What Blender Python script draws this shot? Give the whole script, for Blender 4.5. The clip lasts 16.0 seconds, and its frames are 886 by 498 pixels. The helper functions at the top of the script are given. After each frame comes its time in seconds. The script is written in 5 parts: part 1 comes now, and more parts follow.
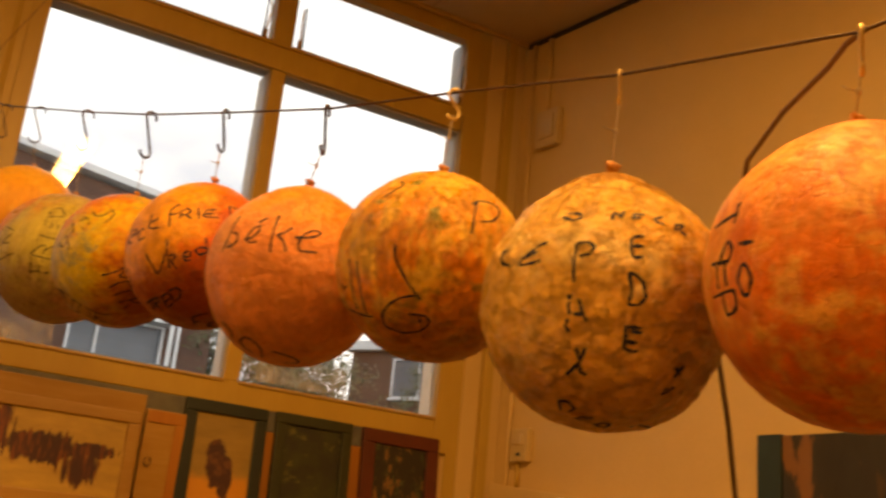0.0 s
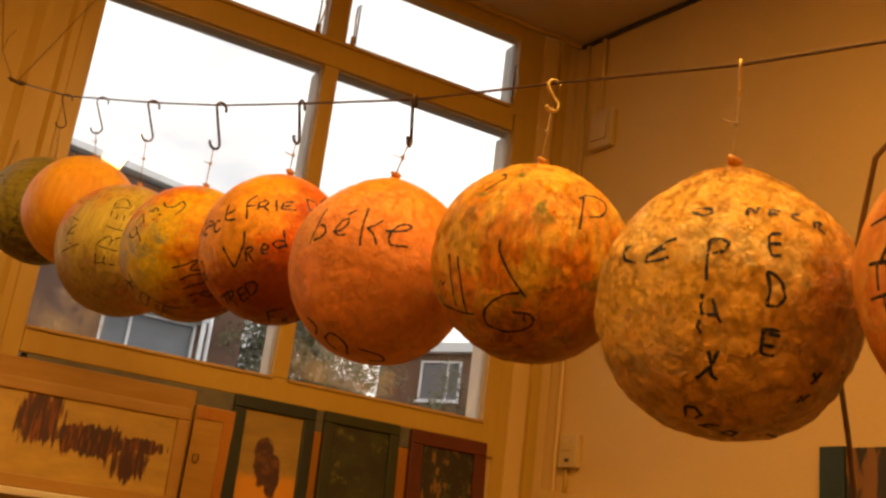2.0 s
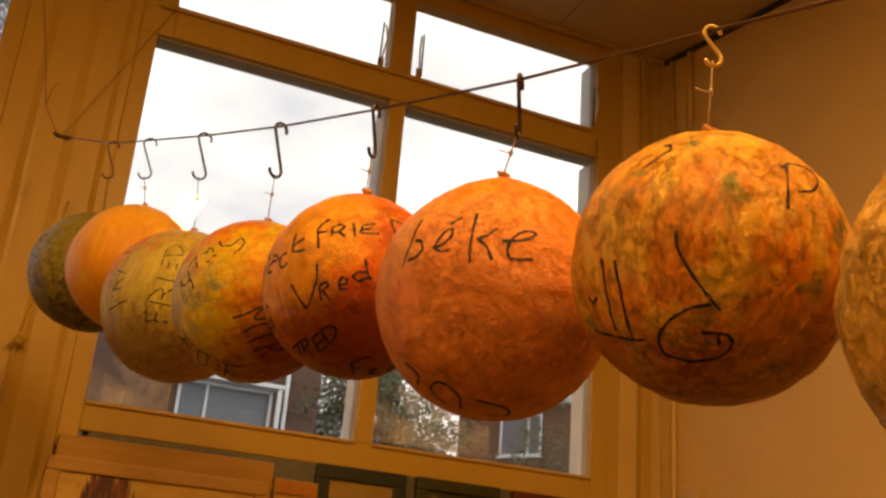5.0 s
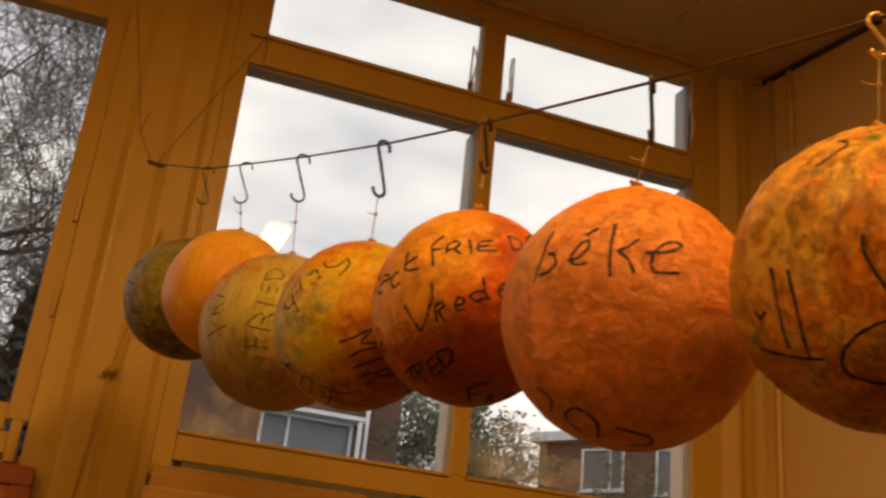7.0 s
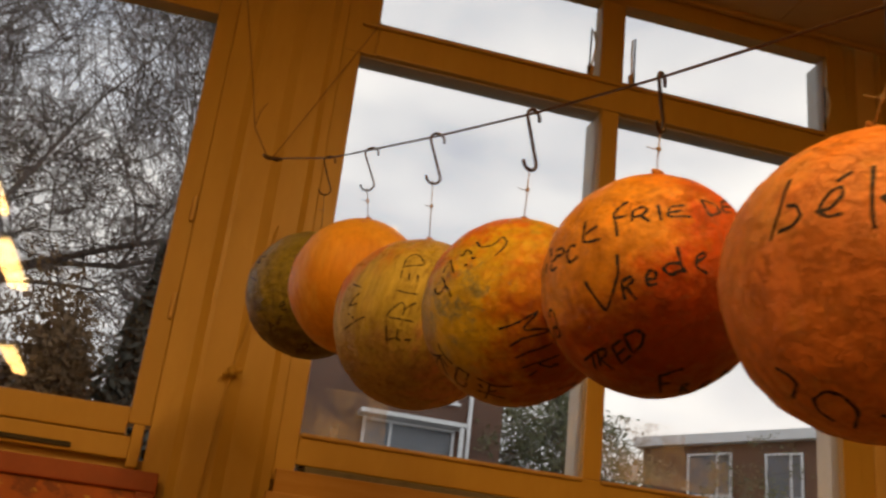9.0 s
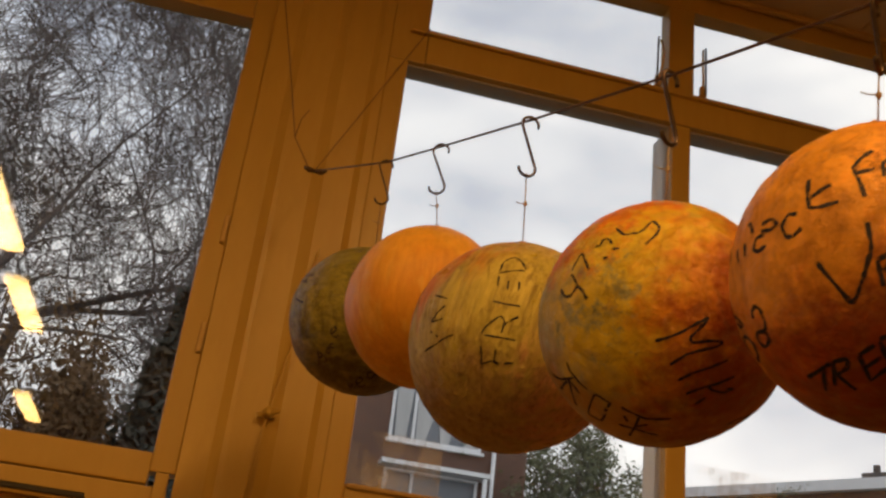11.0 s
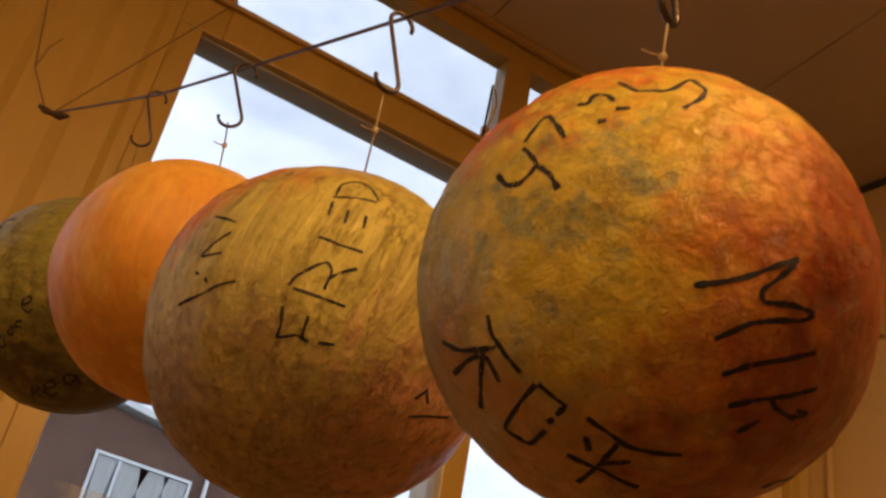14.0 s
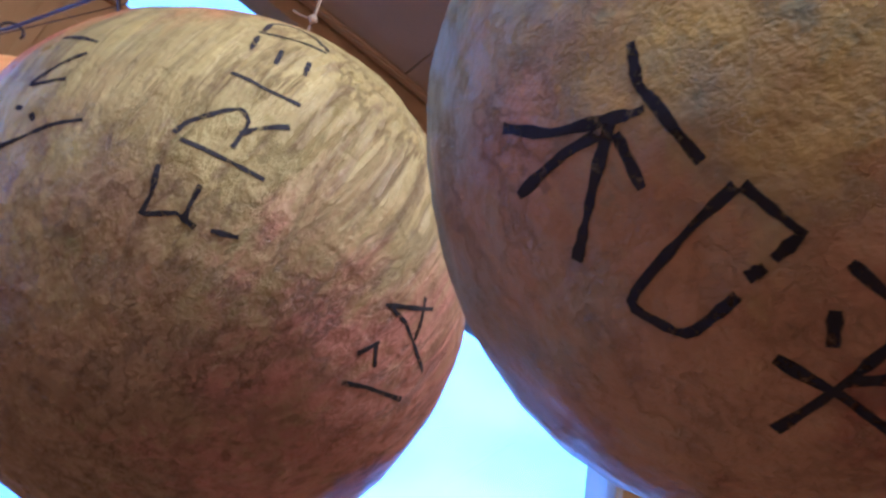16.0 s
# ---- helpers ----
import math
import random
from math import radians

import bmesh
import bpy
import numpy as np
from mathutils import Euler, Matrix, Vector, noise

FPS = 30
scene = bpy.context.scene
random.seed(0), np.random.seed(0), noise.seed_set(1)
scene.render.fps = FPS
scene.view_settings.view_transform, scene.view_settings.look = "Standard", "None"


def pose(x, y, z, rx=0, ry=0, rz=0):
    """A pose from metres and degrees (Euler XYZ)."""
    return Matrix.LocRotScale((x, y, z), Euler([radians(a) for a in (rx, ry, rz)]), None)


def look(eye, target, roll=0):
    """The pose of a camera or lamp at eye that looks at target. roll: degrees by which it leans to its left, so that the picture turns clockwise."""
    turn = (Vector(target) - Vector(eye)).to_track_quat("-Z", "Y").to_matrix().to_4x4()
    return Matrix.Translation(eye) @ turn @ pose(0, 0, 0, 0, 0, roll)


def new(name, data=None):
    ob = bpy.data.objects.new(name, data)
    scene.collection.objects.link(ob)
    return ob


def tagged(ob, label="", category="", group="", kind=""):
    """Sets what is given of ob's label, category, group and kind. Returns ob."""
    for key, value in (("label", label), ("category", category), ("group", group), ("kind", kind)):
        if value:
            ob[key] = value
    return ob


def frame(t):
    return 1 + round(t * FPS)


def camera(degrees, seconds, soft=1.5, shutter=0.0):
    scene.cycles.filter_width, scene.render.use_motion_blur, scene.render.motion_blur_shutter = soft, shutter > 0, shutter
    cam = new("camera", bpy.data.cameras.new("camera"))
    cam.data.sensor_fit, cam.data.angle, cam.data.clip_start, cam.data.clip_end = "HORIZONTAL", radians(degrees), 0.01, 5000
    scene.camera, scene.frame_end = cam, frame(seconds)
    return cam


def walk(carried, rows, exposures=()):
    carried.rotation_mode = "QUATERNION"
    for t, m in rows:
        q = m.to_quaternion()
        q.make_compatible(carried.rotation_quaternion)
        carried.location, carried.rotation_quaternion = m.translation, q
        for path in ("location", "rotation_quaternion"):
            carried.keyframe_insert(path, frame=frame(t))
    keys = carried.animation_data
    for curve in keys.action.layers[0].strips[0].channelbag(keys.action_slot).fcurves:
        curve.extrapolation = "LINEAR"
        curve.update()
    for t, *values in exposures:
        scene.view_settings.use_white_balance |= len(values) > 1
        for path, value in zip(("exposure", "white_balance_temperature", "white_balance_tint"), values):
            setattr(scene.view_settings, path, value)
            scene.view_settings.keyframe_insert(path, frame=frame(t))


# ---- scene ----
cam = camera(46.2, 16.0, soft=2.6, shutter=0.4)
PATH = [
    (0, (-0.957, 0.291, 1.25), (-0.046, 1.959, 1.871), 5.5),
    (0.5, (-1.005, 0.3, 1.236), (-0.194, 2.026, 1.838), 5.3),
    (1, (-1.021, 0.325, 1.239), (-0.197, 2.048, 1.836), 5.5),
    (1.5, (-1.015, 0.371, 1.245), (-0.15, 2.076, 1.829), 6.4),
    (2, (-1.017, 0.398, 1.248), (-0.153, 2.091, 1.869), 7.1),
    (2.5, (-0.993, 0.463, 1.266), (-0.161, 2.176, 1.878), 5.9),
    (3, (-0.981, 0.518, 1.261), (-0.209, 2.26, 1.87), 6.2),
    (3.5, (-0.954, 0.568, 1.273), (-0.22, 2.32, 1.898), 5.4),
    (4, (-0.926, 0.651, 1.281), (-0.21, 2.41, 1.908), 5.2),
    (4.2, (-0.925, 0.682, 1.289), (-0.213, 2.439, 1.927), 5.1),
    (6.3, (-0.871, 0.875, 1.344), (-0.116, 2.553, 2.129), 3.8),
    (6.5, (-0.881, 0.882, 1.342), (-0.17, 2.581, 2.12), 4.2),
    (7, (-0.927, 0.895, 1.33), (-0.351, 2.657, 2.083), 5.9),
    (7.5, (-0.961, 0.924, 1.319), (-0.446, 2.716, 2.044), 7.5),
    (8, (-0.959, 0.955, 1.328), (-0.492, 2.761, 2.049), 7.2),
    (8.5, (-0.957, 1.014, 1.338), (-0.51, 2.822, 2.066), 6.9),
    (9, (-0.973, 1.105, 1.345), (-0.569, 2.917, 2.091), 6.6),
    (9.2, (-0.982, 1.145, 1.352), (-0.605, 2.96, 2.104), 6.5),
    (11.3, (-1.021, 1.571, 1.41), (-0.663, 3.352, 2.246), 7.1),
    (11.5, (-1.027, 1.613, 1.407), (-0.62, 3.383, 2.247), 7.2),
    (12, (-1.009, 1.743, 1.425), (-0.489, 3.473, 2.283), 7.1),
    (12.5, (-0.981, 1.851, 1.442), (-0.324, 3.51, 2.344), 7.9),
    (13, (-0.953, 1.981, 1.485), (-0.286, 3.585, 2.476), 8.9),
    (13.5, (-0.922, 2.079, 1.508), (-0.232, 3.646, 2.542), 10.6),
    (14, (-0.887, 2.156, 1.513), (-0.149, 3.674, 2.586), 11.2),
    (14.5, (-0.866, 2.282, 1.538), (-0.114, 3.76, 2.656), 11.0),
    (15, (-0.827, 2.341, 1.542), (-0.027, 3.762, 2.699), 13.1),
    (15.5, (-0.764, 2.426, 1.562), (0.016, 3.795, 2.795), 13.7),
    (16, (-0.752, 2.493, 1.576), (0.085, 3.765, 2.873), 13.3),
]
EXPOSURES = [(0.0, 0.08, 7800, 12), (4.2, -0.02, 7700, 12), (7.0, -0.42, 7500, 12), (9.2, -0.58, 7100, 12), (11.5, -0.55, 6800, 11), (13.5, -0.45, 6300, 10), (14.0, -0.12, 6000, 10), (14.5, 0.02, 4300, 15), (15.0, 0.12, 3750, 18), (15.5, 0.28, 3250, 16), (16.0, 0.6, 3100, 18)]
walk(cam, [(t, look(eye, target, roll)) for t, eye, target, roll in PATH], EXPOSURES)

# ---- world and light ----
world = bpy.data.worlds.new("overcast_sky")
scene.world = world
world.use_nodes = True
wn, wl = world.node_tree.nodes, world.node_tree.links
wn.clear()
w_out = wn.new("ShaderNodeOutputWorld")
w_bg = wn.new("ShaderNodeBackground")
w_sky = wn.new("ShaderNodeTexSky")
w_sky.sky_type = "NISHITA"
w_sky.sun_disc = False
w_sky.sun_elevation, w_sky.sun_rotation = radians(24), radians(40)
w_co = wn.new("ShaderNodeTexCoord")
w_map = wn.new("ShaderNodeMapping")
w_map.inputs["Scale"].default_value = (2.2, 2.2, 5.0)
w_noise = wn.new("ShaderNodeTexNoise")
w_noise.inputs["Scale"].default_value = 1.6
w_noise.inputs["Detail"].default_value = 6
w_noise.inputs["Roughness"].default_value = 0.55
w_ramp = wn.new("ShaderNodeValToRGB")
w_ramp.color_ramp.elements[0].position = 0.32
w_ramp.color_ramp.elements[0].color = (6.7, 7.4, 8.9, 1)
w_ramp.color_ramp.elements[1].position = 0.68
w_ramp.color_ramp.elements[1].color = (14.6, 14.7, 14.9, 1)
w_mix = wn.new("ShaderNodeMixRGB")
w_mix.inputs[0].default_value = 0.93
wl.new(w_co.outputs["Generated"], w_map.inputs[0])
wl.new(w_map.outputs[0], w_noise.inputs["Vector"])
wl.new(w_noise.outputs[0], w_ramp.inputs[0])
wl.new(w_sky.outputs[0], w_mix.inputs[1])
wl.new(w_ramp.outputs[0], w_mix.inputs[2])
wl.new(w_mix.outputs[0], w_bg.inputs[0])
w_bg.inputs[1].default_value = 0.114
wl.new(w_bg.outputs[0], w_out.inputs[0])

sun_data = bpy.data.lights.new("sun", "SUN")
sun_data.energy, sun_data.angle, sun_data.color = 0.6, radians(20), (1, 0.95, 0.88)
sun = new("sun", sun_data)
sun.matrix_world = look((20, 14, 16), (0, 20, 0))

LAMP_COLOUR = (1.0, 0.515, 0.15)
# centre x, centre y and power of the ceiling luminaires; the second is an added, unseen fill
LUMINAIRES_AND_FILL = [(0.0, 1.12, 84.0), (-1.3, -2.1, 42.0), (-2.52, 1.25, 44.0), (-2.57, -0.5, 28.0), (-2.92, -3.9, 26.0)]


# ---- materials ----
def nodes_of(name):
    m = bpy.data.materials.new(name)
    m.use_nodes = True
    n, l = m.node_tree.nodes, m.node_tree.links
    return m, n, l, n["Principled BSDF"]


def noise_node(n, l, co, scale, detail=4, rough=0.55, stretch=None):
    t = n.new("ShaderNodeTexNoise")
    t.inputs["Scale"].default_value = scale
    t.inputs["Detail"].default_value = detail
    t.inputs["Roughness"].default_value = rough
    if stretch:
        mp = n.new("ShaderNodeMapping")
        mp.inputs["Scale"].default_value = stretch
        l.new(co, mp.inputs[0])
        co = mp.outputs[0]
    l.new(co, t.inputs["Vector"])
    return t.outputs[0]


def ramp_node(n, l, fac, lo, hi, c0=(0, 0, 0), c1=(1, 1, 1)):
    r = n.new("ShaderNodeValToRGB")
    r.color_ramp.elements[0].position, r.color_ramp.elements[1].position = lo, hi
    r.color_ramp.elements[0].color, r.color_ramp.elements[1].color = (*c0, 1), (*c1, 1)
    l.new(fac, r.inputs[0])
    return r.outputs[0]


def mix_node(n, l, fac, a, b, mode="MIX"):
    x = n.new("ShaderNodeMixRGB")
    x.blend_type = mode
    for i, v in ((0, fac), (1, a), (2, b)):
        if isinstance(v, (int, float)):
            x.inputs[i].default_value = v
        elif isinstance(v, tuple):
            x.inputs[i].default_value = (*v, 1)
        else:
            l.new(v, x.inputs[i])
    return x.outputs[0]


def bump_node(n, l, bsdf, height, strength, distance):
    b = n.new("ShaderNodeBump")
    b.inputs["Strength"].default_value = strength
    b.inputs["Distance"].default_value = distance
    l.new(height, b.inputs["Height"])
    l.new(b.outputs[0], bsdf.inputs["Normal"])


def surface(name, base, dark, rough=0.6, scale=6.0, grain=60.0, bump=0.2, distance=0.002, stretch=None, metal=0.0, worn=None):
    """A paint, wood, metal or cloth: two colours mixed by a coarse and a fine noise, with fine relief."""
    m, n, l, p = nodes_of(name)
    co = n.new("ShaderNodeTexCoord").outputs["Object"]
    big = noise_node(n, l, co, scale, 4, 0.6, stretch)
    fine = noise_node(n, l, co, grain, 5, 0.65, stretch)
    c = mix_node(n, l, ramp_node(n, l, big, 0.3, 0.75), base, dark)
    c = mix_node(n, l, ramp_node(n, l, fine, 0.35, 0.8, (0, 0, 0), (0.55, 0.55, 0.55)), c, dark)
    if worn:
        c = mix_node(n, l, ramp_node(n, l, noise_node(n, l, co, scale * 3.1, 6, 0.7), 0.62, 0.72), c, worn)
    l.new(c, p.inputs["Base Color"])
    p.inputs["Metallic"].default_value = metal
    rr = n.new("ShaderNodeMapRange")
    rr.inputs[3].default_value, rr.inputs[4].default_value = max(0.05, rough - 0.12), min(1, rough + 0.12)
    l.new(fine, rr.inputs[0])
    l.new(rr.outputs[0], p.inputs["Roughness"])
    bump_node(n, l, p, fine, bump, distance)
    return m


def plain_brick(name, a, b, mortar):
    m, n, l, p = nodes_of(name)
    co = n.new("ShaderNodeTexCoord").outputs["Object"]
    mp = n.new("ShaderNodeMapping")
    mp.inputs["Rotation"].default_value = (radians(90), 0, 0)
    l.new(co, mp.inputs[0])
    t = n.new("ShaderNodeTexBrick")
    t.inputs["Color1"].default_value, t.inputs["Color2"].default_value, t.inputs["Mortar"].default_value = (*a, 1), (*b, 1), (*mortar, 1)
    t.inputs["Scale"].default_value = 1.0
    t.inputs["Mortar Size"].default_value = 0.008
    t.inputs["Brick Width"].default_value, t.inputs["Row Height"].default_value = 0.22, 0.065
    l.new(mp.outputs[0], t.inputs["Vector"])
    stain = ramp_node(n, l, noise_node(n, l, co, 0.7, 4), 0.35, 0.7, (0.75, 0.72, 0.7), (1.1, 1.05, 1.0))
    l.new(mix_node(n, l, 1.0, t.outputs[0], stain, "MULTIPLY"), p.inputs["Base Color"])
    p.inputs["Roughness"].default_value = 0.9
    bump_node(n, l, p, t.outputs[1], 0.4, -0.008)
    return m


def paper_ball(name, base, second, third, accent=None, way=(1, 0, 0), sharp=0.25, crinkle=1.0, streak=(1, 1, 1), grime=(0.1, 0.05, 0.02), grime_amount=0.5, seed=0.0, lean=0.0, mottle=0.8, patches=(), slant=0.0, brushed=0.3, scraps=0.3):
    """Painted papier-mache: three colours brushed over one another, a darker tone along sunken veins, wrinkled relief.
    """
    m, n, l, p = nodes_of(name)
    tc = n.new("ShaderNodeTexCoord").outputs["Object"]
    shift = n.new("ShaderNodeMapping")
    shift.inputs["Location"].default_value = (seed, seed * 0.7, -seed)
    shift.inputs["Rotation"].default_value = (0, radians(-slant), 0)
    l.new(tc, shift.inputs[0])
    co = shift.outputs[0]
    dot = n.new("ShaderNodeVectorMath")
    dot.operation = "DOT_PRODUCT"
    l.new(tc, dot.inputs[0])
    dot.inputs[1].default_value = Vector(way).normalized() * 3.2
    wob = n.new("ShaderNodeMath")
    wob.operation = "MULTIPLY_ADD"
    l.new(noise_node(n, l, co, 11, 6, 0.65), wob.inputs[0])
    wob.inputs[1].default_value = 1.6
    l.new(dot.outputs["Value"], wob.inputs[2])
    # second fades in toward way; on the olive ball it colours in underside shade
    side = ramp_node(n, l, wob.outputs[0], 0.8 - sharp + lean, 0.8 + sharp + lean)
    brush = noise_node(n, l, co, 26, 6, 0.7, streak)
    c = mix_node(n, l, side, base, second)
    c = mix_node(n, l, ramp_node(n, l, noise_node(n, l, co, 14, 5, 0.65, streak), 0.5, 0.6, (0, 0, 0), (0.85, 0.85, 0.85)), c, third)
    if accent:
        c = mix_node(n, l, ramp_node(n, l, noise_node(n, l, co, 19, 3, 0.5), 0.6, 0.66, (0, 0, 0), (0.85, 0.85, 0.85)), c, accent)
    # local colours; some are paint, some hold shade or daylight put into the colour
    for k, (toward, size, soft_edge, patch_colour) in enumerate(patches):
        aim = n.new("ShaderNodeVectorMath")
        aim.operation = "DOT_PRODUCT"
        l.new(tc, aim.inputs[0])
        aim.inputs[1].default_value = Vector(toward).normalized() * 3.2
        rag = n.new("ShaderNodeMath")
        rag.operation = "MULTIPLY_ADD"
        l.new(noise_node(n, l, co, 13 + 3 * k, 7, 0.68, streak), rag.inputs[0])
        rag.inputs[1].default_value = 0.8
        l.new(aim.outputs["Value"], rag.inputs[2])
        c = mix_node(n, l, ramp_node(n, l, rag.outputs[0], size * 0.5 + 0.32 - soft_edge * 0.35, size * 0.5 + 0.32 + soft_edge * 0.35, (0, 0, 0), (0.9, 0.9, 0.9)), c, patch_colour)
    c = mix_node(n, l, mottle, c, ramp_node(n, l, brush, 0.28, 0.74, (0.5, 0.42, 0.34), (1.5, 1.45, 1.35)), "MULTIPLY")
    dabs = noise_node(n, l, co, 42, 4, 0.6, (streak[0] * 1.3, streak[1] * 1.3, streak[2]))
    c = mix_node(n, l, mottle * 0.65, c, ramp_node(n, l, dabs, 0.35, 0.65, (0.65, 0.6, 0.55), (1.3, 1.3, 1.28)), "MULTIPLY")
    # long brush marks, dark and light, along the strokes of the brush
    marks = noise_node(n, l, co, 30, 5, 0.6, (streak[0] * 2.2, streak[1] * 2.2, streak[2] * 0.45))
    c = mix_node(n, l, ramp_node(n, l, marks, 0.54, 0.64, (0, 0, 0), (brushed,) * 3), c, grime)
    c = mix_node(n, l, ramp_node(n, l, marks, 0.3, 0.42, (brushed * 0.5,) * 3, (0, 0, 0)), c, tuple(min(1.0, v * 1.35) for v in third))
    ridge = noise_node(n, l, co, 70, 6, 0.65, streak)
    warp = n.new("ShaderNodeVectorMath")
    warp.operation = "MULTIPLY_ADD"
    wn3 = n.new("ShaderNodeTexNoise")
    wn3.inputs["Scale"].default_value = 22
    wn3.inputs["Detail"].default_value = 6
    l.new(co, wn3.inputs["Vector"])
    l.new(wn3.outputs[1], warp.inputs[0])
    warp.inputs[1].default_value = (0.12, 0.12, 0.12)
    l.new(co, warp.inputs[2])
    fold = n.new("ShaderNodeTexVoronoi")
    fold.feature = "SMOOTH_F1"
    fold.inputs["Scale"].default_value = 38
    l.new(warp.outputs[0], fold.inputs["Vector"])
    # overlapping scraps of paper, each at its own height
    scrap = n.new("ShaderNodeTexVoronoi")
    scrap.inputs["Scale"].default_value = 30
    l.new(warp.outputs[0], scrap.inputs["Vector"])
    tone = n.new("ShaderNodeSeparateColor")
    l.new(scrap.outputs["Color"], tone.inputs[0])
    c = mix_node(n, l, scraps * 0.3, c, ramp_node(n, l, tone.outputs[1], 0.1, 0.9, (0.72, 0.66, 0.58), (1.22, 1.22, 1.2)), "MULTIPLY")
    patch = ramp_node(n, l, noise_node(n, l, co, 8, 3), 0.38, 0.6)
    spots = ramp_node(n, l, noise_node(n, l, co, 55, 6, 0.75, streak), 0.56, 0.68, (0, 0, 0), (grime_amount,) * 3)
    c = mix_node(n, l, mix_node(n, l, 1.0, spots, patch, "MULTIPLY"), c, grime)
    vein = n.new("ShaderNodeValToRGB")
    vein.color_ramp.elements[0].position, vein.color_ramp.elements[0].color = 0.475, (0, 0, 0, 1)
    vein.color_ramp.elements[1].position, vein.color_ramp.elements[1].color = 0.525, (0, 0, 0, 1)
    mid = vein.color_ramp.elements.new(0.5)
    mid.color = (1, 1, 1, 1)
    l.new(noise_node(n, l, co, 24, 8, 0.68, streak), vein.inputs[0])
    veins = mix_node(n, l, 1.0, vein.outputs[0], ramp_node(n, l, noise_node(n, l, co, 12, 4, 0.6), 0.45, 0.6, (0, 0, 0), (min(1.0, grime_amount * 1.5),) * 3), "MULTIPLY")
    c = mix_node(n, l, veins, c, grime)
    fine = ramp_node(n, l, noise_node(n, l, co, 150, 4, 0.7), 0.58, 0.72, (0, 0, 0), (grime_amount * 0.7,) * 3)
    c = mix_node(n, l, fine, c, grime)
    l.new(c, p.inputs["Base Color"])
    gloss = ramp_node(n, l, noise_node(n, l, co, 34, 4, 0.6), 0.35, 0.7, (max(0.16, 0.36 - 0.1 * crinkle),) * 3, (0.62 - 0.08 * crinkle,) * 3)
    l.new(gloss, p.inputs["Roughness"])
    p.inputs["Specular IOR Level"].default_value = 0.3 + 0.05 * crinkle
    h = mix_node(n, l, 0.3, ridge, fold.outputs["Distance"])
    h = mix_node(n, l, min(0.45, 0.16 * crinkle), h, noise_node(n, l, warp.outputs[0], 95, 4, 0.6, (1, 1, 0.5)))
    h = mix_node(n, l, scraps * 0.45, h, tone.outputs[0])
    h = mix_node(n, l, 0.1, h, vein.outputs[0], "SUBTRACT")
    bump_node(n, l, p, h, min(1.0, 0.85 * crinkle), 0.0125 * crinkle)
    return m


def painting(name, ground, dark, mark, scale, stretch, lo=0.48, hi=0.58):
    """Brushed canvas: a ground, strokes of a dark colour and touches of a third."""
    m, n, l, p = nodes_of(name)
    co = n.new("ShaderNodeTexCoord").outputs["Object"]
    c = mix_node(n, l, ramp_node(n, l, noise_node(n, l, co, 18, 4, 0.6, (1, 1, 0.4)), 0.3, 0.7), ground, tuple(v * 0.7 for v in ground))
    c = mix_node(n, l, ramp_node(n, l, noise_node(n, l, co, scale, 4, 0.6, stretch), lo, hi), c, dark)
    c = mix_node(n, l, ramp_node(n, l, noise_node(n, l, co, scale * 1.7, 3, 0.6, stretch), 0.6, 0.66), c, mark)
    l.new(c, p.inputs["Base Color"])
    p.inputs["Roughness"].default_value = 0.55
    bump_node(n, l, p, noise_node(n, l, co, 160, 3), 0.4, 0.001)
    return m


M_WALL = surface("cream_wall_paint", (0.66, 0.48, 0.22), (0.58, 0.41, 0.175), 0.62, 1.6, 90, 0.12, 0.002)
M_FRAME = surface("yellow_gloss_paint", (0.54, 0.37, 0.1), (0.44, 0.285, 0.065), 0.38, 2.2, 40, 0.1, 0.002, (1, 1, 0.25))
M_CEIL = surface("ceiling_board_paint", (0.55, 0.43, 0.28), (0.48, 0.36, 0.22), 0.75, 2.0, 120, 0.15, 0.002)
M_OUTER = surface("grey_outer_paint", (0.5, 0.5, 0.5), (0.4, 0.4, 0.41), 0.5, 5, 60, 0.1)
M_DARKGAP = surface("dark_slot", (0.05, 0.045, 0.04), (0.03, 0.03, 0.03), 0.7)
M_FLOOR = surface("brown_linoleum", (0.085, 0.06, 0.035), (0.06, 0.042, 0.024), 0.45, 1.5, 60)
M_TRIM = surface("dull_trim_paint", (0.55, 0.38, 0.15), (0.42, 0.28, 0.1), 0.5, 4, 60)
M_PLASTIC = surface("ivory_plastic", (0.6, 0.46, 0.24), (0.53, 0.4, 0.19), 0.4, 9, 120, 0.05)
M_WHITE = surface("white_plastic", (0.8, 0.76, 0.66), (0.72, 0.68, 0.58), 0.35, 9, 120, 0.05)
M_STEEL = surface("dark_steel", (0.1, 0.075, 0.06), (0.05, 0.035, 0.03), 0.38, 40, 300, 0.2, 0.0005, None, 0.85)
M_WIRE = surface("rusty_wire", (0.13, 0.08, 0.05), (0.07, 0.045, 0.03), 0.5, 60, 400, 0.3, 0.0005, None, 0.6)
M_BRASS = surface("pale_brass", (0.75, 0.6, 0.3), (0.6, 0.45, 0.18), 0.35, 40, 200, 0.1, 0.0005, None, 0.5)
M_STRING = surface("cotton_string", (0.5, 0.42, 0.3), (0.35, 0.28, 0.18), 0.9, 80, 500, 0.5, 0.0005)
M_RUBBER = surface("balloon_rubber", (0.62, 0.3, 0.08), (0.4, 0.17, 0.05), 0.5, 60, 200)
M_INK = surface("black_marker", (0.018, 0.016, 0.042), (0.011, 0.01, 0.022), 0.7, 60, 300, 0.2, 0.0006)
_ink = M_INK.node_tree.nodes
_ico = _ink.new("ShaderNodeTexCoord").outputs["Object"]
